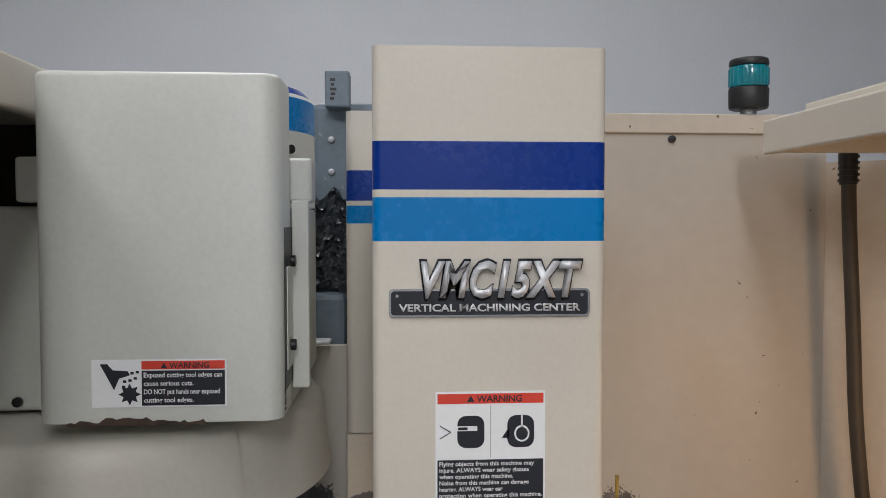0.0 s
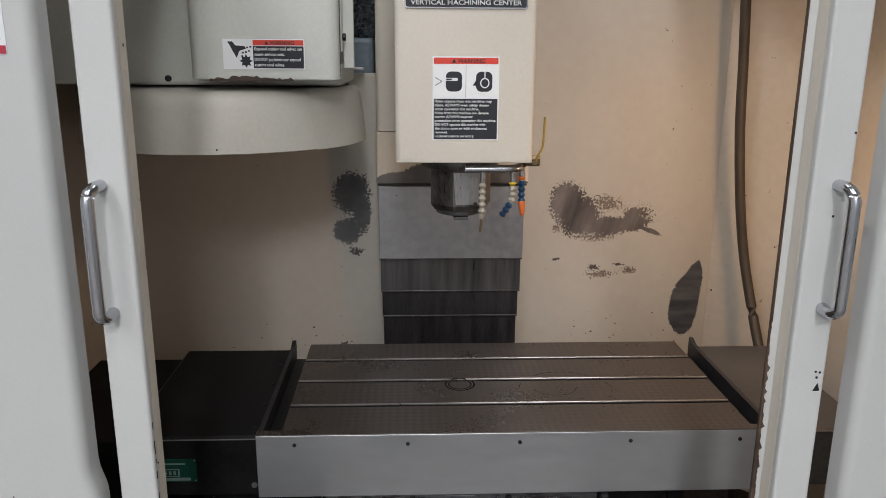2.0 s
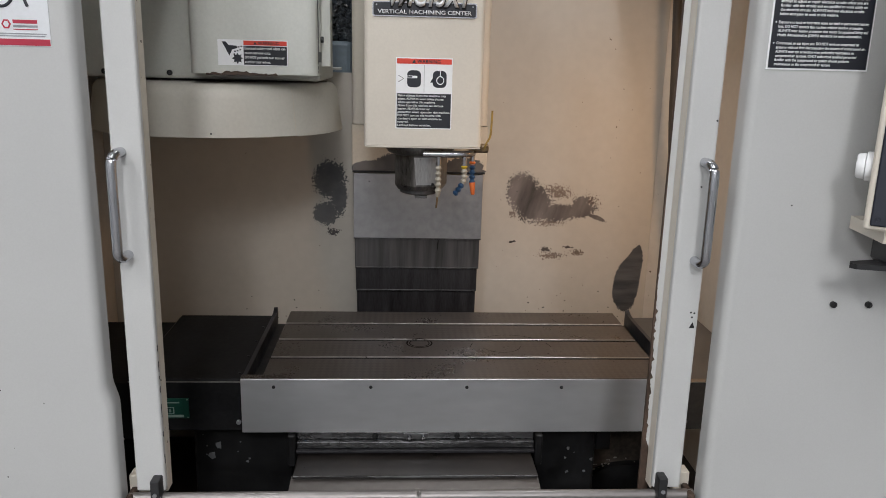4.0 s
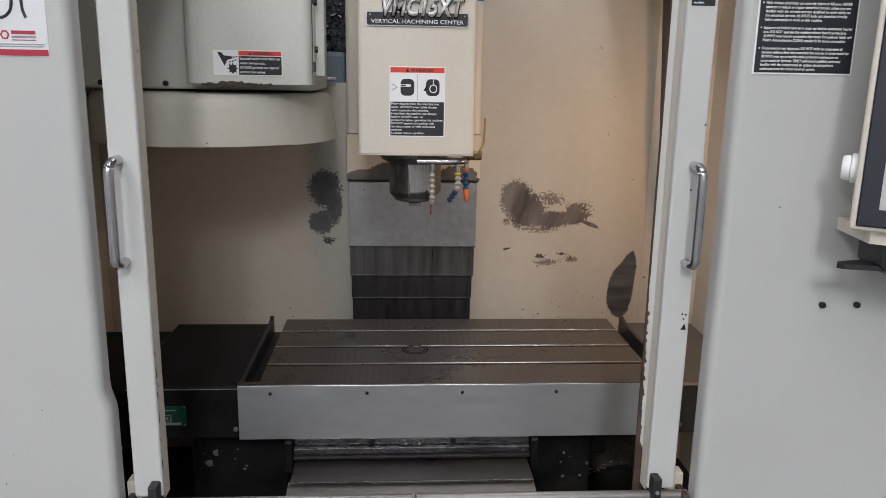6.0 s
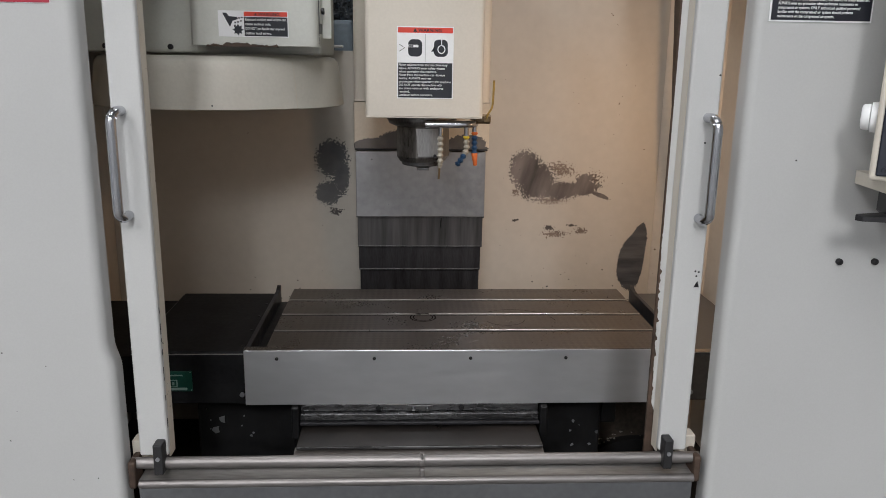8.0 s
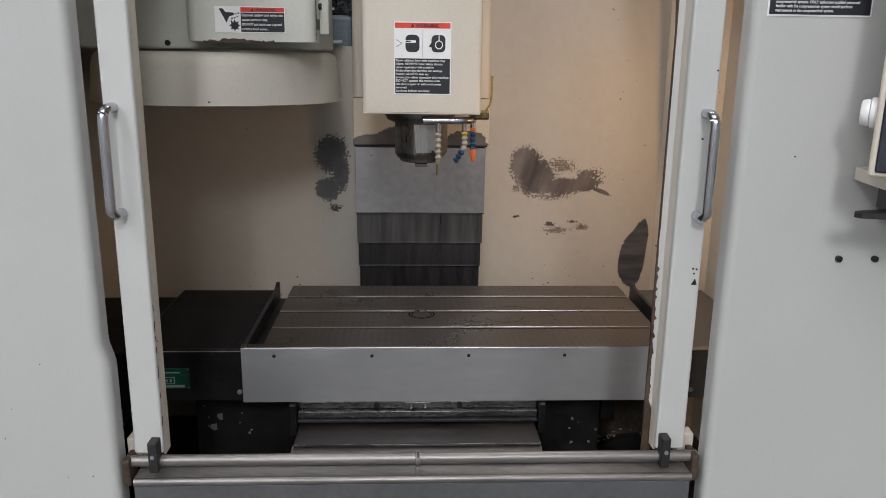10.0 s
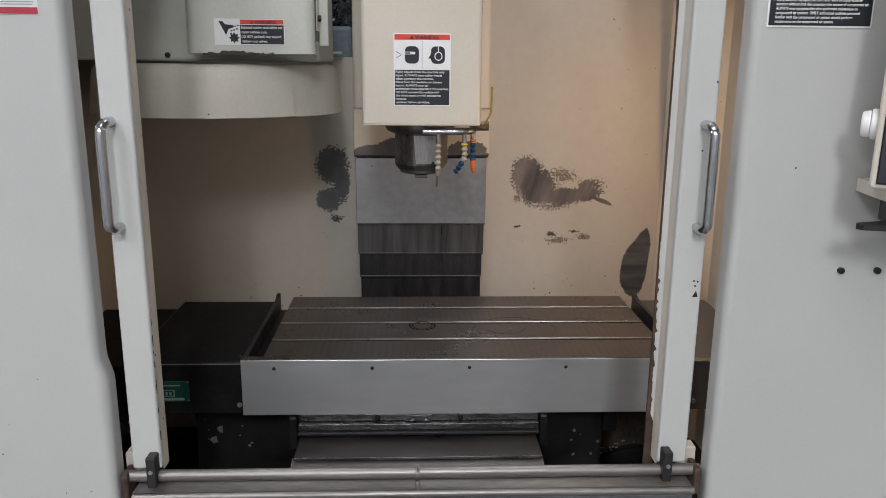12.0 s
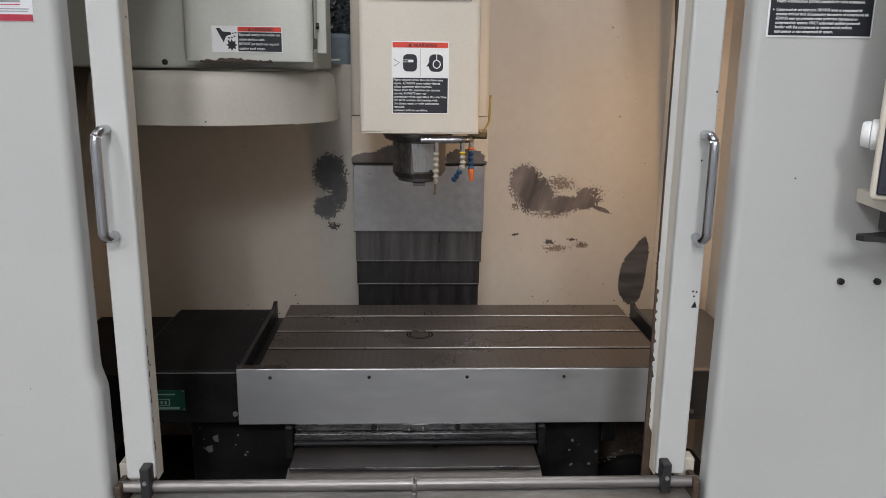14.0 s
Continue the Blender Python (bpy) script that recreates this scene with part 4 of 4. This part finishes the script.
def sticker_changer():
    x0, x1, z0, z1 = -0.371, -0.244, 1.4275, 1.4735
    y = AY
    s = part("warning_sticker", box(x0, x1, y - 0.0006, y - 0.0001, z0, z1), WHITE, cover, "red, black and white warning sticker")
    split = x0 + 0.047
    part("red_band", box(split, x1 - 0.0015, y - 0.0010, y - 0.0007, z1 - 0.0095, z1 - 0.0015), RED, s)
    lettering("heading_text", "WARNING", split + 0.026, z1 - 0.0083, y - 0.0011, 0.0055, INK, s, 0.038)
    part("alert_triangle", outline([(split + 0.018, z1 - 0.0083), (split + 0.024, z1 - 0.0083), (split + 0.021, z1 - 0.0030)], y - 0.0012, y - 0.0011), INK, s)
    part("black_field", box(split, x1 - 0.0015, y - 0.0010, y - 0.0007, z0 + 0.0015, z1 - 0.0108), INK, s)
    for i, words in enumerate(["Exposed cutting tool edges can", "cause serious cuts.", "DO NOT put han" + "ds near exposed", "cutting tool edges."]):
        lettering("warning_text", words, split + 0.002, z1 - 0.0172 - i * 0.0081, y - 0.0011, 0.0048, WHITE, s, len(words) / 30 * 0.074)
    part("pictogram", outline([(x0 + 0.008, z1 - 0.004), (x0 + 0.015, z1 - 0.004), (x0 + 0.020, z1 - 0.010), (x0 + 0.034, z1 - 0.011), (x0 + 0.036, z1 - 0.015), (x0 + 0.026, z1 - 0.018), (x0 + 0.021, z1 - 0.029)], y - 0.0010, y - 0.0007), INK, s)
    for dx, dz in ((0.038, 0.013), (0.043, 0.012), (0.031, 0.021), (0.036, 0.020), (0.041, 0.018), (0.030, 0.026)):
        part("pictogram_mark", box(x0 + dx - 0.0015, x0 + dx + 0.0015, y - 0.0010, y - 0.0007, z1 - dz - 0.0012, z1 - dz + 0.0012), INK, s)
    star = []
    for k in range(16):
        r = 0.0105 if k % 2 == 0 else 0.0062
        star.append((x0 + 0.0355 + r * math.cos(k * math.pi / 8), z0 + 0.0125 + r * math.sin(k * math.pi / 8)))
    part("pictogram", outline(star, y - 0.0010, y - 0.0007), INK, s)


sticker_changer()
part("strap", box(-0.479, -0.1695, -0.3865, -0.345, 1.626, 1.674, 0.004, 3), COVER, atc, "cross bracket")
side = part("side_plate", box(-0.190, -0.172, -0.40, -0.388, 1.428, 1.628, 0.002), COVER, atc, "narrow bracket plate with bolts")
# dark plate laid on the closed side stands in for the slot's inner shade
part("slot_shade_plate", box(AX1 + 0.0001, AX1 + 0.0006, -0.452, -0.392, 1.436, 1.600), BLACKST, cover, "thin dark plate drawing the shaded slot in the cover side")
part("slot_bar", box(AX1 + 0.0007, AX1 + 0.0022, -0.440, -0.400, 1.455, 1.560, 0.0005), COVER, cover)
for bz in (1.478, 1.565):
    part("bolt", cyl((AX1 + 0.0022, -0.420, bz), (AX1 + 0.008, -0.420, bz), 0.0060, seg=12, bev=0.001), BOLTM, cover)
body = part("body", box(-0.745, -0.195, -0.362, -0.08, 1.398, 1.622, 0.006, 3), COVER, atc, "grey-white housing")
for bx in (-0.491, -0.617):
    bolt("bolt", (bx, -0.362, 1.409), 0.0055, body)
for z0, z1, r0, r1, mat, nm in ((1.6225, 1.716, 0.136, 0.136, COVER, "housing"), (1.716, 1.757, 0.136, 0.136, BLUE_L, "light_blue_stripe"),
                                (1.757, 1.762, 0.136, 0.133, COVER, "white_stripe"), (1.762, 1.772, 0.133, 0.122, BLUE_D, "dark_blue_stripe")):
    part(nm, lathe([(0.0, z0), (r0, z0), (r1, z1), (0.0, z1)], (-0.321, -0.20), 40), mat, atc, "", True)
part("housing_bolt", cyl((-0.212, -0.280, 1.692), (-0.203, -0.289, 1.692), 0.0055, seg=12), BOLTM, atc)
DRUM_AT = (-0.4253, -0.240)
prof = [(0.0, 1.393), (0.228, 1.393), (0.239, 1.390), (0.246, 1.382), (0.2495, 1.365), (0.2578, 1.2955), (0.253, 1.294), (0.0, 1.294)]
SEAM = -43.5
part("drum", lathe(prof, DRUM_AT, 80, SEAM - 360.6, SEAM - 0.6), DRUM, atc, "cream drum rim", True)
part("drum_seam", lathe([(r * 1.0015, z) for r, z in prof[1:6]], DRUM_AT, 2, SEAM - 0.35, SEAM - 0.05), CASTING, atc, "dark joint of the drum cover")
prof2 = [(r * 1.016, z + (0.0012 if z > 1.35 else -0.0006)) for r, z in prof[1:7]]
part("drum_cover", lathe(prof2, DRUM_AT, 34, SEAM + 0.1, 40.0), DRUM, atc, "cream drum cover segment", True)
part("drum_core", lathe([(0.0, 1.385), (0.238, 1.370), (0.238, 1.296), (0.0, 1.296)], DRUM_AT, 40), DRUM, atc)
part("drum_spot", cyl((-0.385, -0.4925, 1.303), (-0.385, -0.4950, 1.303), 0.0016, seg=8), BOLTM, atc)

# ---- table, saddle and covers ----
TX = -0.322
table = thing("machine_table", (TX + 0.415, -0.42, 0.766), "ground cast-iron machine table with T-slots and steel apron", "machine table")
part("apron", box(TX, TX + 0.832, -0.6265, -0.6225, 0.766, 0.8735, 0.0012), APRON, table, "brushed stainless front apron")
part("apron_edge", box(TX, TX + 0.832, -0.6268, -0.6105, 0.8738, 0.8752, 0.0005), TABLEM, table)
for k in range(5):
    bolt("bolt", (TX + 0.060 + 0.1775 * k, -0.6265, 0.8575), 0.0032, table, BOLTM, 0.002)
part("body", box(TX + 0.012, TX + 0.820, -0.622, -0.245, 0.780, 0.8420, 0.002), TABLEM, table)
SLOTS = [-0.612, -0.521, -0.4215, -0.322, -0.236]
for k in range(4):
    y0, y1 = SLOTS[k] + (0.005 if k else 0.003), SLOTS[k + 1] - (0.005 if k < 3 else 0.0)
    strip = part("table_strip", box(TX + 0.038, TX + 0.794, y0, y1, 0.8462, 0.8728, 0.0007, 1), TABLEM, table)
    if k:
        part("slot_edge", prism_x([(y0 - 0.0006, 0.8722), (y0 + 0.0014, 0.8732), (y0 + 0.0014, 0.8715), (y0 - 0.0006, 0.8706)], TX + 0.038, TX + 0.794), SLOTM, strip, "bright slot edge")
        # black wall and floor strips put the slot's shade into the colour, besides oil
        part("slot_wall", box(TX + 0.038, TX + 0.794, y0 - 0.0005, y0 - 0.0001, 0.8465, 0.8703), GRIME_SHADE, strip, "dark strip on the slot wall, shade put in its colour")
        part("slot_floor", box(TX + 0.038, TX + 0.794, y0 - 0.0098, y0 - 0.0006, 0.8422, 0.8460), GRIME_SHADE, strip, "oily slot floor, slot shade put in its colour")
for sx in (TX, TX + 0.822):
    prof = [(-0.6215, 0.80), (-0.6215, 0.8735), (-0.28, 0.8735), (-0.258, 0.876), (-0.246, 0.881), (-0.238, 0.8825), (-0.238, 0.80)]
    part("end_flange", prism_x(prof, sx + 0.001, sx + 0.009), BLACKST, table, "raised end flange")
for sx in (TX + 0.0095, TX + 0.7945):
    part("end_trough", box(sx, sx + 0.0270, -0.6215, -0.246, 0.8422, 0.8450), GRIME_SHADE, table, "black end trough floor")
ring = bmesh.new()
for r0, r1, oz in ((0.0242, 0.0275, 0.0), (0.0190, 0.0214, 0.0)):
    n = 40
    inner = [ring.verts.new((TX + 0.33 + 0.001 + r0 * math.cos(2 * math.pi * k / n), -0.440 + r0 * math.sin(2 * math.pi * k / n), 0.8732)) for k in range(n)]
    outer = [ring.verts.new((TX + 0.33 + 0.001 + r1 * math.cos(2 * math.pi * k / n), -0.440 + r1 * math.sin(2 * math.pi * k / n), 0.8732)) for k in range(n)]
    for k in range(n):
        if abs(-0.440 + r1 * math.sin(2 * math.pi * k / n) + 0.4215) > 0.0055:
            ring.faces.new((inner[k], outer[k], outer[(k + 1) % n], inner[(k + 1) % n]))
part("ring_mark", ring, SCRATCH, table, "dark ring scratched by a fixture")

arc = bmesh.new()
for cx, cy, r, a0, a1 in ((0.52, -0.475, 0.085, 10, 170), (0.70, -0.275, 0.060, 190, 340), (0.50, -0.45, 0.040, 200, 350)):
    k = 0
    while k < 40:
        p = [radians(a0 + (a1 - a0) * q / 40) for q in (k, k + 1)]
        ys = [cy + r * math.sin(q) for q in p]
        if all(-0.607 < y < -0.24 and min(abs(y - s) for s in SLOTS[1:4]) > 0.013 for y in ys):
            arc.faces.new([arc.verts.new((TX + cx + rr * math.cos(q), cy + rr * math.sin(q), 0.87305)) for rr, q in ((r, p[0]), (r + 0.0012, p[0]), (r + 0.0012, p[1]), (r, p[1]))])
        k += 1
part("cutter_marks", arc, SCRATCH, table, "faint curved scratches")

tel = thing("telescopic_cover", (TX - 0.10, -0.42, 0.766), "black steel telescopic cover beside the table, with green plate", "way cover", "table covers")
part("top", prism_x([(-0.612, 0.862), (-0.608, 0.866), (-0.250, 0.866), (-0.250, 0.862)], TX - 0.205, TX - 0.0005), TELBLACK, tel)
part("front_sheet", box(TX - 0.205, TX - 0.0005, -0.6125, -0.6095, 0.764, 0.8615, 0.001), TELBLACK, tel)
part("bright_edge", box(TX - 0.205, TX - 0.0005, -0.6135, -0.6128, 0.8605, 0.8625), SLOTM, tel, "bright front edge")
part("end_sheet", box(TX - 0.205, TX - 0.203, -0.609, -0.25, 0.764, 0.8615), TELBLACK, tel)
part("inner_section", box(TX - 0.380, TX - 0.2055, -0.600, -0.258, 0.74, 0.852, 0.002), TELBLACK, tel)
part("screw", cyl((TX - 0.008, -0.6128, 0.782), (TX - 0.008, -0.618, 0.782), 0.0045, seg=12, bev=0.0008), STEEL, tel)
plate = part("name_plate", box(TX - 0.187, TX - 0.098, -0.6142, -0.6127, 0.789, 0.829, 0.0005), GREEN, tel, "green maker's plate with plain bars")
part("plate_rim", box(TX - 0.181, TX - 0.125, -0.6146, -0.6143, 0.7985, 0.812), PLATEG, plate)
part("plate_field", box(TX - 0.179, TX - 0.127, -0.6150, -0.6147, 0.8000, 0.8105), GREEN, plate)
for k in range(7):
    part("plate_bar", box(TX - 0.1765 + 0.007 * k, TX - 0.1725 + 0.007 * k, -0.6154, -0.6151, 0.802, 0.8085), PLATEG, plate)
part("plate_bar", box(TX - 0.176, TX - 0.108, -0.6146, -0.6143, 0.7915, 0.7965), PLATEG, plate)
part("plate_bar", box(TX - 0.160, TX - 0.115, -0.6146, -0.6143, 0.8195, 0.8220), PLATEG, plate)

for k in range(4):
    yy = -0.585 + 0.085 * k
    part("screw", cyl((TX - 0.009, yy, 0.8655), (TX - 0.009, yy, 0.8685), 0.0030, 0.0024, 10), BOLTM, tel)
for rx, rz in ((-0.1845, 0.7915), (-0.1005, 0.7915), (-0.1845, 0.8265), (-0.1005, 0.8265)):
    part("rivet", cyl((TX + rx, -0.6142, rz), (TX + rx, -0.6152, rz), 0.0014, 0.0010, 8), PLATEG, plate)
part("bright_edge", box(TX - 0.2055, TX - 0.2045, -0.6090, -0.262, 0.8615, 0.8668), TELGREY, tel, "worn end edge")

tel2 = thing("telescopic_cover", (TX + 0.95, -0.42, 0.766), "dull grey steel telescopic cover beside the table", "way cover", "table covers")
part("top", prism_x([(-0.612, 0.862), (-0.608, 0.866), (-0.250, 0.866), (-0.250, 0.862)], TX + 0.8325, TX + 0.990), TELGREY, tel2)
part("front_sheet", box(TX + 0.8325, TX + 0.990, -0.6125, -0.6095, 0.764, 0.8615, 0.001), TELGREY, tel2)
part("bright_edge", box(TX + 0.8325, TX + 0.990, -0.6135, -0.6128, 0.8605, 0.8625), SLOTM, tel2, "bright front edge")
part("screw", cyl((TX + 0.840, -0.6128, 0.782), (TX + 0.840, -0.618, 0.782), 0.0045, seg=12, bev=0.0008), STEEL, tel2)

saddle = thing("saddle", (0.0, -0.5, 0.44), "oily dark steel saddle under the table with way cover", "saddle")
part("casting", box(-0.215, 0.215, -0.60, -0.20, 0.44, 0.765, 0.006), GRIME_SHADE, saddle)
part("face_strip", box(-0.222, 0.224, -0.622, -0.6005, 0.750, 0.765, 0.002), SADDLE, saddle, "machined strip")
part("face_strip", box(-0.222, 0.224, -0.632, -0.6005, 0.736, 0.7495, 0.002), SADDLE, saddle, "oily steel wiper")
part("wiper", box(-0.222, 0.224, -0.640, -0.6005, 0.730, 0.7355, 0.001), BLACKST, saddle)
for bx in (-0.077, 0.078):
    bolt("bolt", (bx, -0.622, 0.7575), 0.0055, saddle, BOLTM, 0.004)
part("grease_block", box(-0.024, 0.024, -0.626, -0.6225, 0.751, 0.764, 0.001), SADDLE, saddle)
for bx in (-0.012, 0.014):
    part("grease_nipple", cyl((bx, -0.626, 0.7575), (bx, -0.634, 0.7575), 0.004, 0.0028, 12), CHROME, saddle, smooth=True)
# sheet colour carries the dark reflection from under the apron
part("cover_sheet", box(-0.2195, 0.2190, -0.709, -0.60, 0.720, 0.7245, 0.001), SHEETD, saddle, "way cover sheet with the apron's dark reflection in its colour")
part("sheet_edge", box(-0.2195, 0.2190, -0.7110, -0.7092, 0.7195, 0.7240, 0.0006), SADDLE, saddle, "lighter front edge")
part("cover_sheet", prism_x([(-0.885, 0.690), (-0.700, 0.7185), (-0.700, 0.7155), (-0.885, 0.687)], -0.2230, 0.2200), YCOVER, saddle, "grey way cover sheet")
for sx in (-0.238, 0.226):
    part("side_post", box(sx, sx + 0.014, -0.635, -0.58, 0.70, 0.764, 0.003), GRIME_SHADE, saddle)
part("side_sheet", box(-0.2220, -0.2200, -0.885, -0.60, 0.44, 0.686), GRIME_SHADE, saddle)
part("side_sheet", box(0.2170, 0.2190, -0.885, -0.60, 0.44, 0.686), GRIME_SHADE, saddle)

bed = thing("bed_casting", (0.0, -0.4, 0.44), "black oily machine bed castings with flaked paint", "machine bed")
part("block", box(-0.43, -0.24, -0.56, -0.28, 0.44, 0.745, 0.006), GRIME_SHADE, bed)
part("block", box(0.242, 0.363, -0.56, -0.28, 0.44, 0.757, 0.006), GRIME_SHADE, bed)
part("bracket", box(0.3635, 0.393, -0.56, -0.40, 0.692, 0.757, 0.003), GRIME_SHADE, bed)
part("end_sheet", box(0.3635, 0.52, -0.45, -0.445, 0.44, 0.735), TRAYM, bed, "dirty brown sheet with flaked paint")
part("rounded_foot", outline([(0.365, 0.445)] + [(0.47 - 0.105 * math.cos(radians(a)), 0.545 + 0.062 * math.sin(radians(a))) for a in range(0, 95, 8)] + [(0.52, 0.607), (0.52, 0.445)], -0.47, -0.4505), GRIME_SHADE, bed)
rng = random.Random(31)
for k in range(26):
    a = radians(rng.uniform(10, 95))
    cx, cz, r = 0.47 - 0.105 * math.cos(a), 0.552 + 0.062 * math.sin(a) + abs(rng.gauss(0, 0.010)), rng.uniform(0.0008, 0.0030)
    part("paint_flake", outline([(cx + r * rng.uniform(0.6, 2.2) * math.cos(b), cz + r * rng.uniform(0.4, 0.9) * math.sin(b)) for b in (0.2, 1.1, 2.3, 3.3, 4.4, 5.4)], -0.4709, -0.4702), PLATEF, bed)
rng = random.Random(9)
for k in range(16):
    cx, cz = (-0.36 + rng.uniform(-0.06, 0.10), 0.70 + rng.uniform(-0.03, 0.03)) if k < 9 else (0.30 + rng.uniform(0, 0.06), 0.67 + rng.uniform(-0.03, 0.03))
    r = rng.uniform(0.0008, 0.0035) if k not in (1, 5) else 0.007
    part("paint_flake", outline([(cx + r * rng.uniform(0.5, 1.6) * math.cos(a), cz + r * rng.uniform(0.6, 1.5) * math.sin(a)) for a in (0.2, 1.1, 2.3, 3.3, 4.4, 5.4)], -0.5612, -0.5604), STEEL, bed)

# ---- signs and pendant on the front panels ----
def safety_sign():
    x0, x1, z0, z1 = 0.4275, 0.5605, 1.4455, 1.66
    y = -0.965
    s = part("safety_sign", box(x0, x1, y - 0.0012, y - 0.0002, z0, z1), WHITE, panel_r, "black safety sign with white text")
    part("black_field", box(x0 + 0.002, x1 - 0.002, y - 0.0016, y - 0.0013, z0 + 0.002, z1 - 0.002), INK, s)
    paras = [["Compressed air can injure you. DO NOT work on compressed air", "systems without first disconnecting the source of compressed air.", "ALWAYS wear eye protection when performing maintenance on", "compressed air systems. ONLY authorized qualified personnel", "familiar with the compressed air system should perform", "maintenance on the compressed air system."],
             ["Exposure to loud or long term noise can lead to permanent hearing", "loss. DO NOT operate this machine without hearing protection.", "ALWAYS wear hearing protection that meets Occupational Safety and", "Health Administration (OSHA) standards for noise attenuation."],
             ["High voltage electricity can severely injure or kill you. NEVER", "attempt to adjust or repair electrical circuits unless you are", "familiar with the circuits and are qualified to work safely on", "the electrical circuits. ALWAYS lock out electrical circuits", "before attempting to work on this machine."]]
    z = z0 + 0.0052
    for lines in paras:
        for words in reversed(lines):
            lettering("sign_text", words, x0 + 0.0095, z, y - 0.0017, 0.0036, WHITE, s, len(words) / 66 * 0.119)
            z += 0.00515
        part("bullet", outline(ellipse(x0 + 0.006, z - 0.0036, 0.0010, 0.0010, 10), y - 0.0019, y - 0.0017), WHITE, s)
        z += 0.0048
    lettering("sign_text", "ensure guards are in place before operating this machine.", x0 + 0.0095, z - 0.001, y - 0.0017, 0.0036, WHITE, s, 0.1)


safety_sign()
tag = part("paper_tag", box(-0.575, -0.4565, -0.9658, -0.9652, 1.4508, 1.60), PAPER, panel_l, "white paper tag with red band")
part("tag_band", box(-0.575, -0.4572, -0.9662, -0.9659, 1.4515, 1.4590), MAROON, tag)
part("tag_lines", box(-0.573, -0.4625, -0.9662, -0.9659, 1.4618, 1.4630), STEEL, tag)
part("tag_lines", box(-0.573, -0.4610, -0.9662, -0.9659, 1.4645, 1.4657), STEEL, tag)
part("tag_bar", box(-0.4990, -0.4705, -0.9662, -0.9659, 1.4770, 1.4812), MAROON, tag)
part("tag_bar", box(-0.4990, -0.4705, -0.9662, -0.9659, 1.4725, 1.4750), STEEL, tag)
part("tag_bar", box(-0.4990, -0.4705, -0.9662, -0.9659, 1.4696, 1.4706), MAROON, tag)
part("tag_mark", outline(ellipse(-0.5068, 1.4760, 0.0056, 0.0060, 6), -0.9662, -0.9659), MAROON, tag)
part("tag_mark", outline(ellipse(-0.5068, 1.4760, 0.0034, 0.0038, 6), -0.9664, -0.9663), PAPER, tag)
# thick strokes of a marker pen
part("pen_stroke", tube([(-0.4835, -0.9657, 1.560), (-0.4838, -0.9657, 1.525), (-0.4832, -0.9657, 1.506), (-0.4800, -0.9657, 1.4965)], 0.0019, 8), INK, tag)
part("pen_stroke", tube([(-0.4985, -0.9657, 1.560), (-0.4950, -0.9657, 1.530), (-0.4965, -0.9657, 1.508), (-0.5035, -0.9657, 1.4985), (-0.512, -0.9657, 1.4965), (-0.520, -0.9657, 1.502)], 0.0019, 8), INK, tag)

pend = thing("control_pendant", (0.62, -1.07, 1.25), "control pendant with navy face and white frame", "control panel")
tilt = Matrix.Translation((0.5275, -1.060, 1.2585)) @ Matrix.Rotation(radians(-34), 4, "Z") @ Matrix.Rotation(radians(-5), 4, "X")


def tilted(bm):
    bmesh.ops.transform(bm, matrix=tilt, verts=bm.verts)
    return bm


part("housing", tilted(box(0.0, 0.36, 0.003, 0.050, 0.0, 0.42, 0.005, 3)), CREAM, pend)
part("face", tilted(box(0.0075, 0.352, -0.0005, 0.0026, 0.006, 0.412, 0.002)), NAVY, pend, "navy control face")
part("key_field", tilted(box(0.030, 0.34, -0.0012, -0.0007, 0.028, 0.40, 0.0002)), PANEL, pend, "pale key field")
part("field_line", tilted(box(0.038, 0.33, -0.0018, -0.0013, 0.0345, 0.0358)), INK, pend)
part("field_line", tilted(box(0.038, 0.0393, -0.0018, -0.0013, 0.0359, 0.39)), INK, pend)
for sx, sz in ((0.0387, 0.082), (0.0387, 0.24)):
    part("face_screw", tilted(cyl((sx, -0.0013, sz), (sx, -0.0032, sz), 0.0030, 0.0024, 14)), BOLTM, pend, smooth=True)
part("face_screw", tilted(cyl((0.0155, -0.0006, 0.014), (0.0155, -0.0016, 0.014), 0.0028, 0.0024, 14)), NAVY, pend, smooth=True)
knob = part("knob", tilted(cyl((-0.018, 0.030, 0.076), (-0.0075, 0.030, 0.076), 0.0150, 0.0165, 28, 0.0025)), WHITE, pend, "white side knob", True)
part("knob_collar", tilted(cyl((-0.0074, 0.030, 0.076), (0.0004, 0.030, 0.076), 0.0185, 0.0185, 28, 0.0015)), WHITE, knob, smooth=True)
part("bracket", prism_z([(0.568, -0.968), (0.80, -0.966), (0.80, -1.16), (0.645, -1.125), (0.557, -1.060)], 1.2410, 1.2580), CREAM, pend, "cream mounting bracket")
part("arm", box(0.64, 0.78, -1.03, -0.9655, 1.19, 1.230, 0.008), BLACK, pend)
part("lever", prism_z([(0.529, -1.044), (0.534, -1.052), (0.572, -1.062), (0.62, -1.062), (0.62, -1.022), (0.572, -1.026), (0.534, -1.036)], 1.2060, 1.2125), BLACK, pend, "black clamp lever")
part("lever_hub", outline([(0.573, 1.2408), (0.573, 1.214), (0.586, 1.201), (0.624, 1.188), (0.684, 1.182), (0.684, 1.2408)], -1.065, -1.015), BLACK, pend)
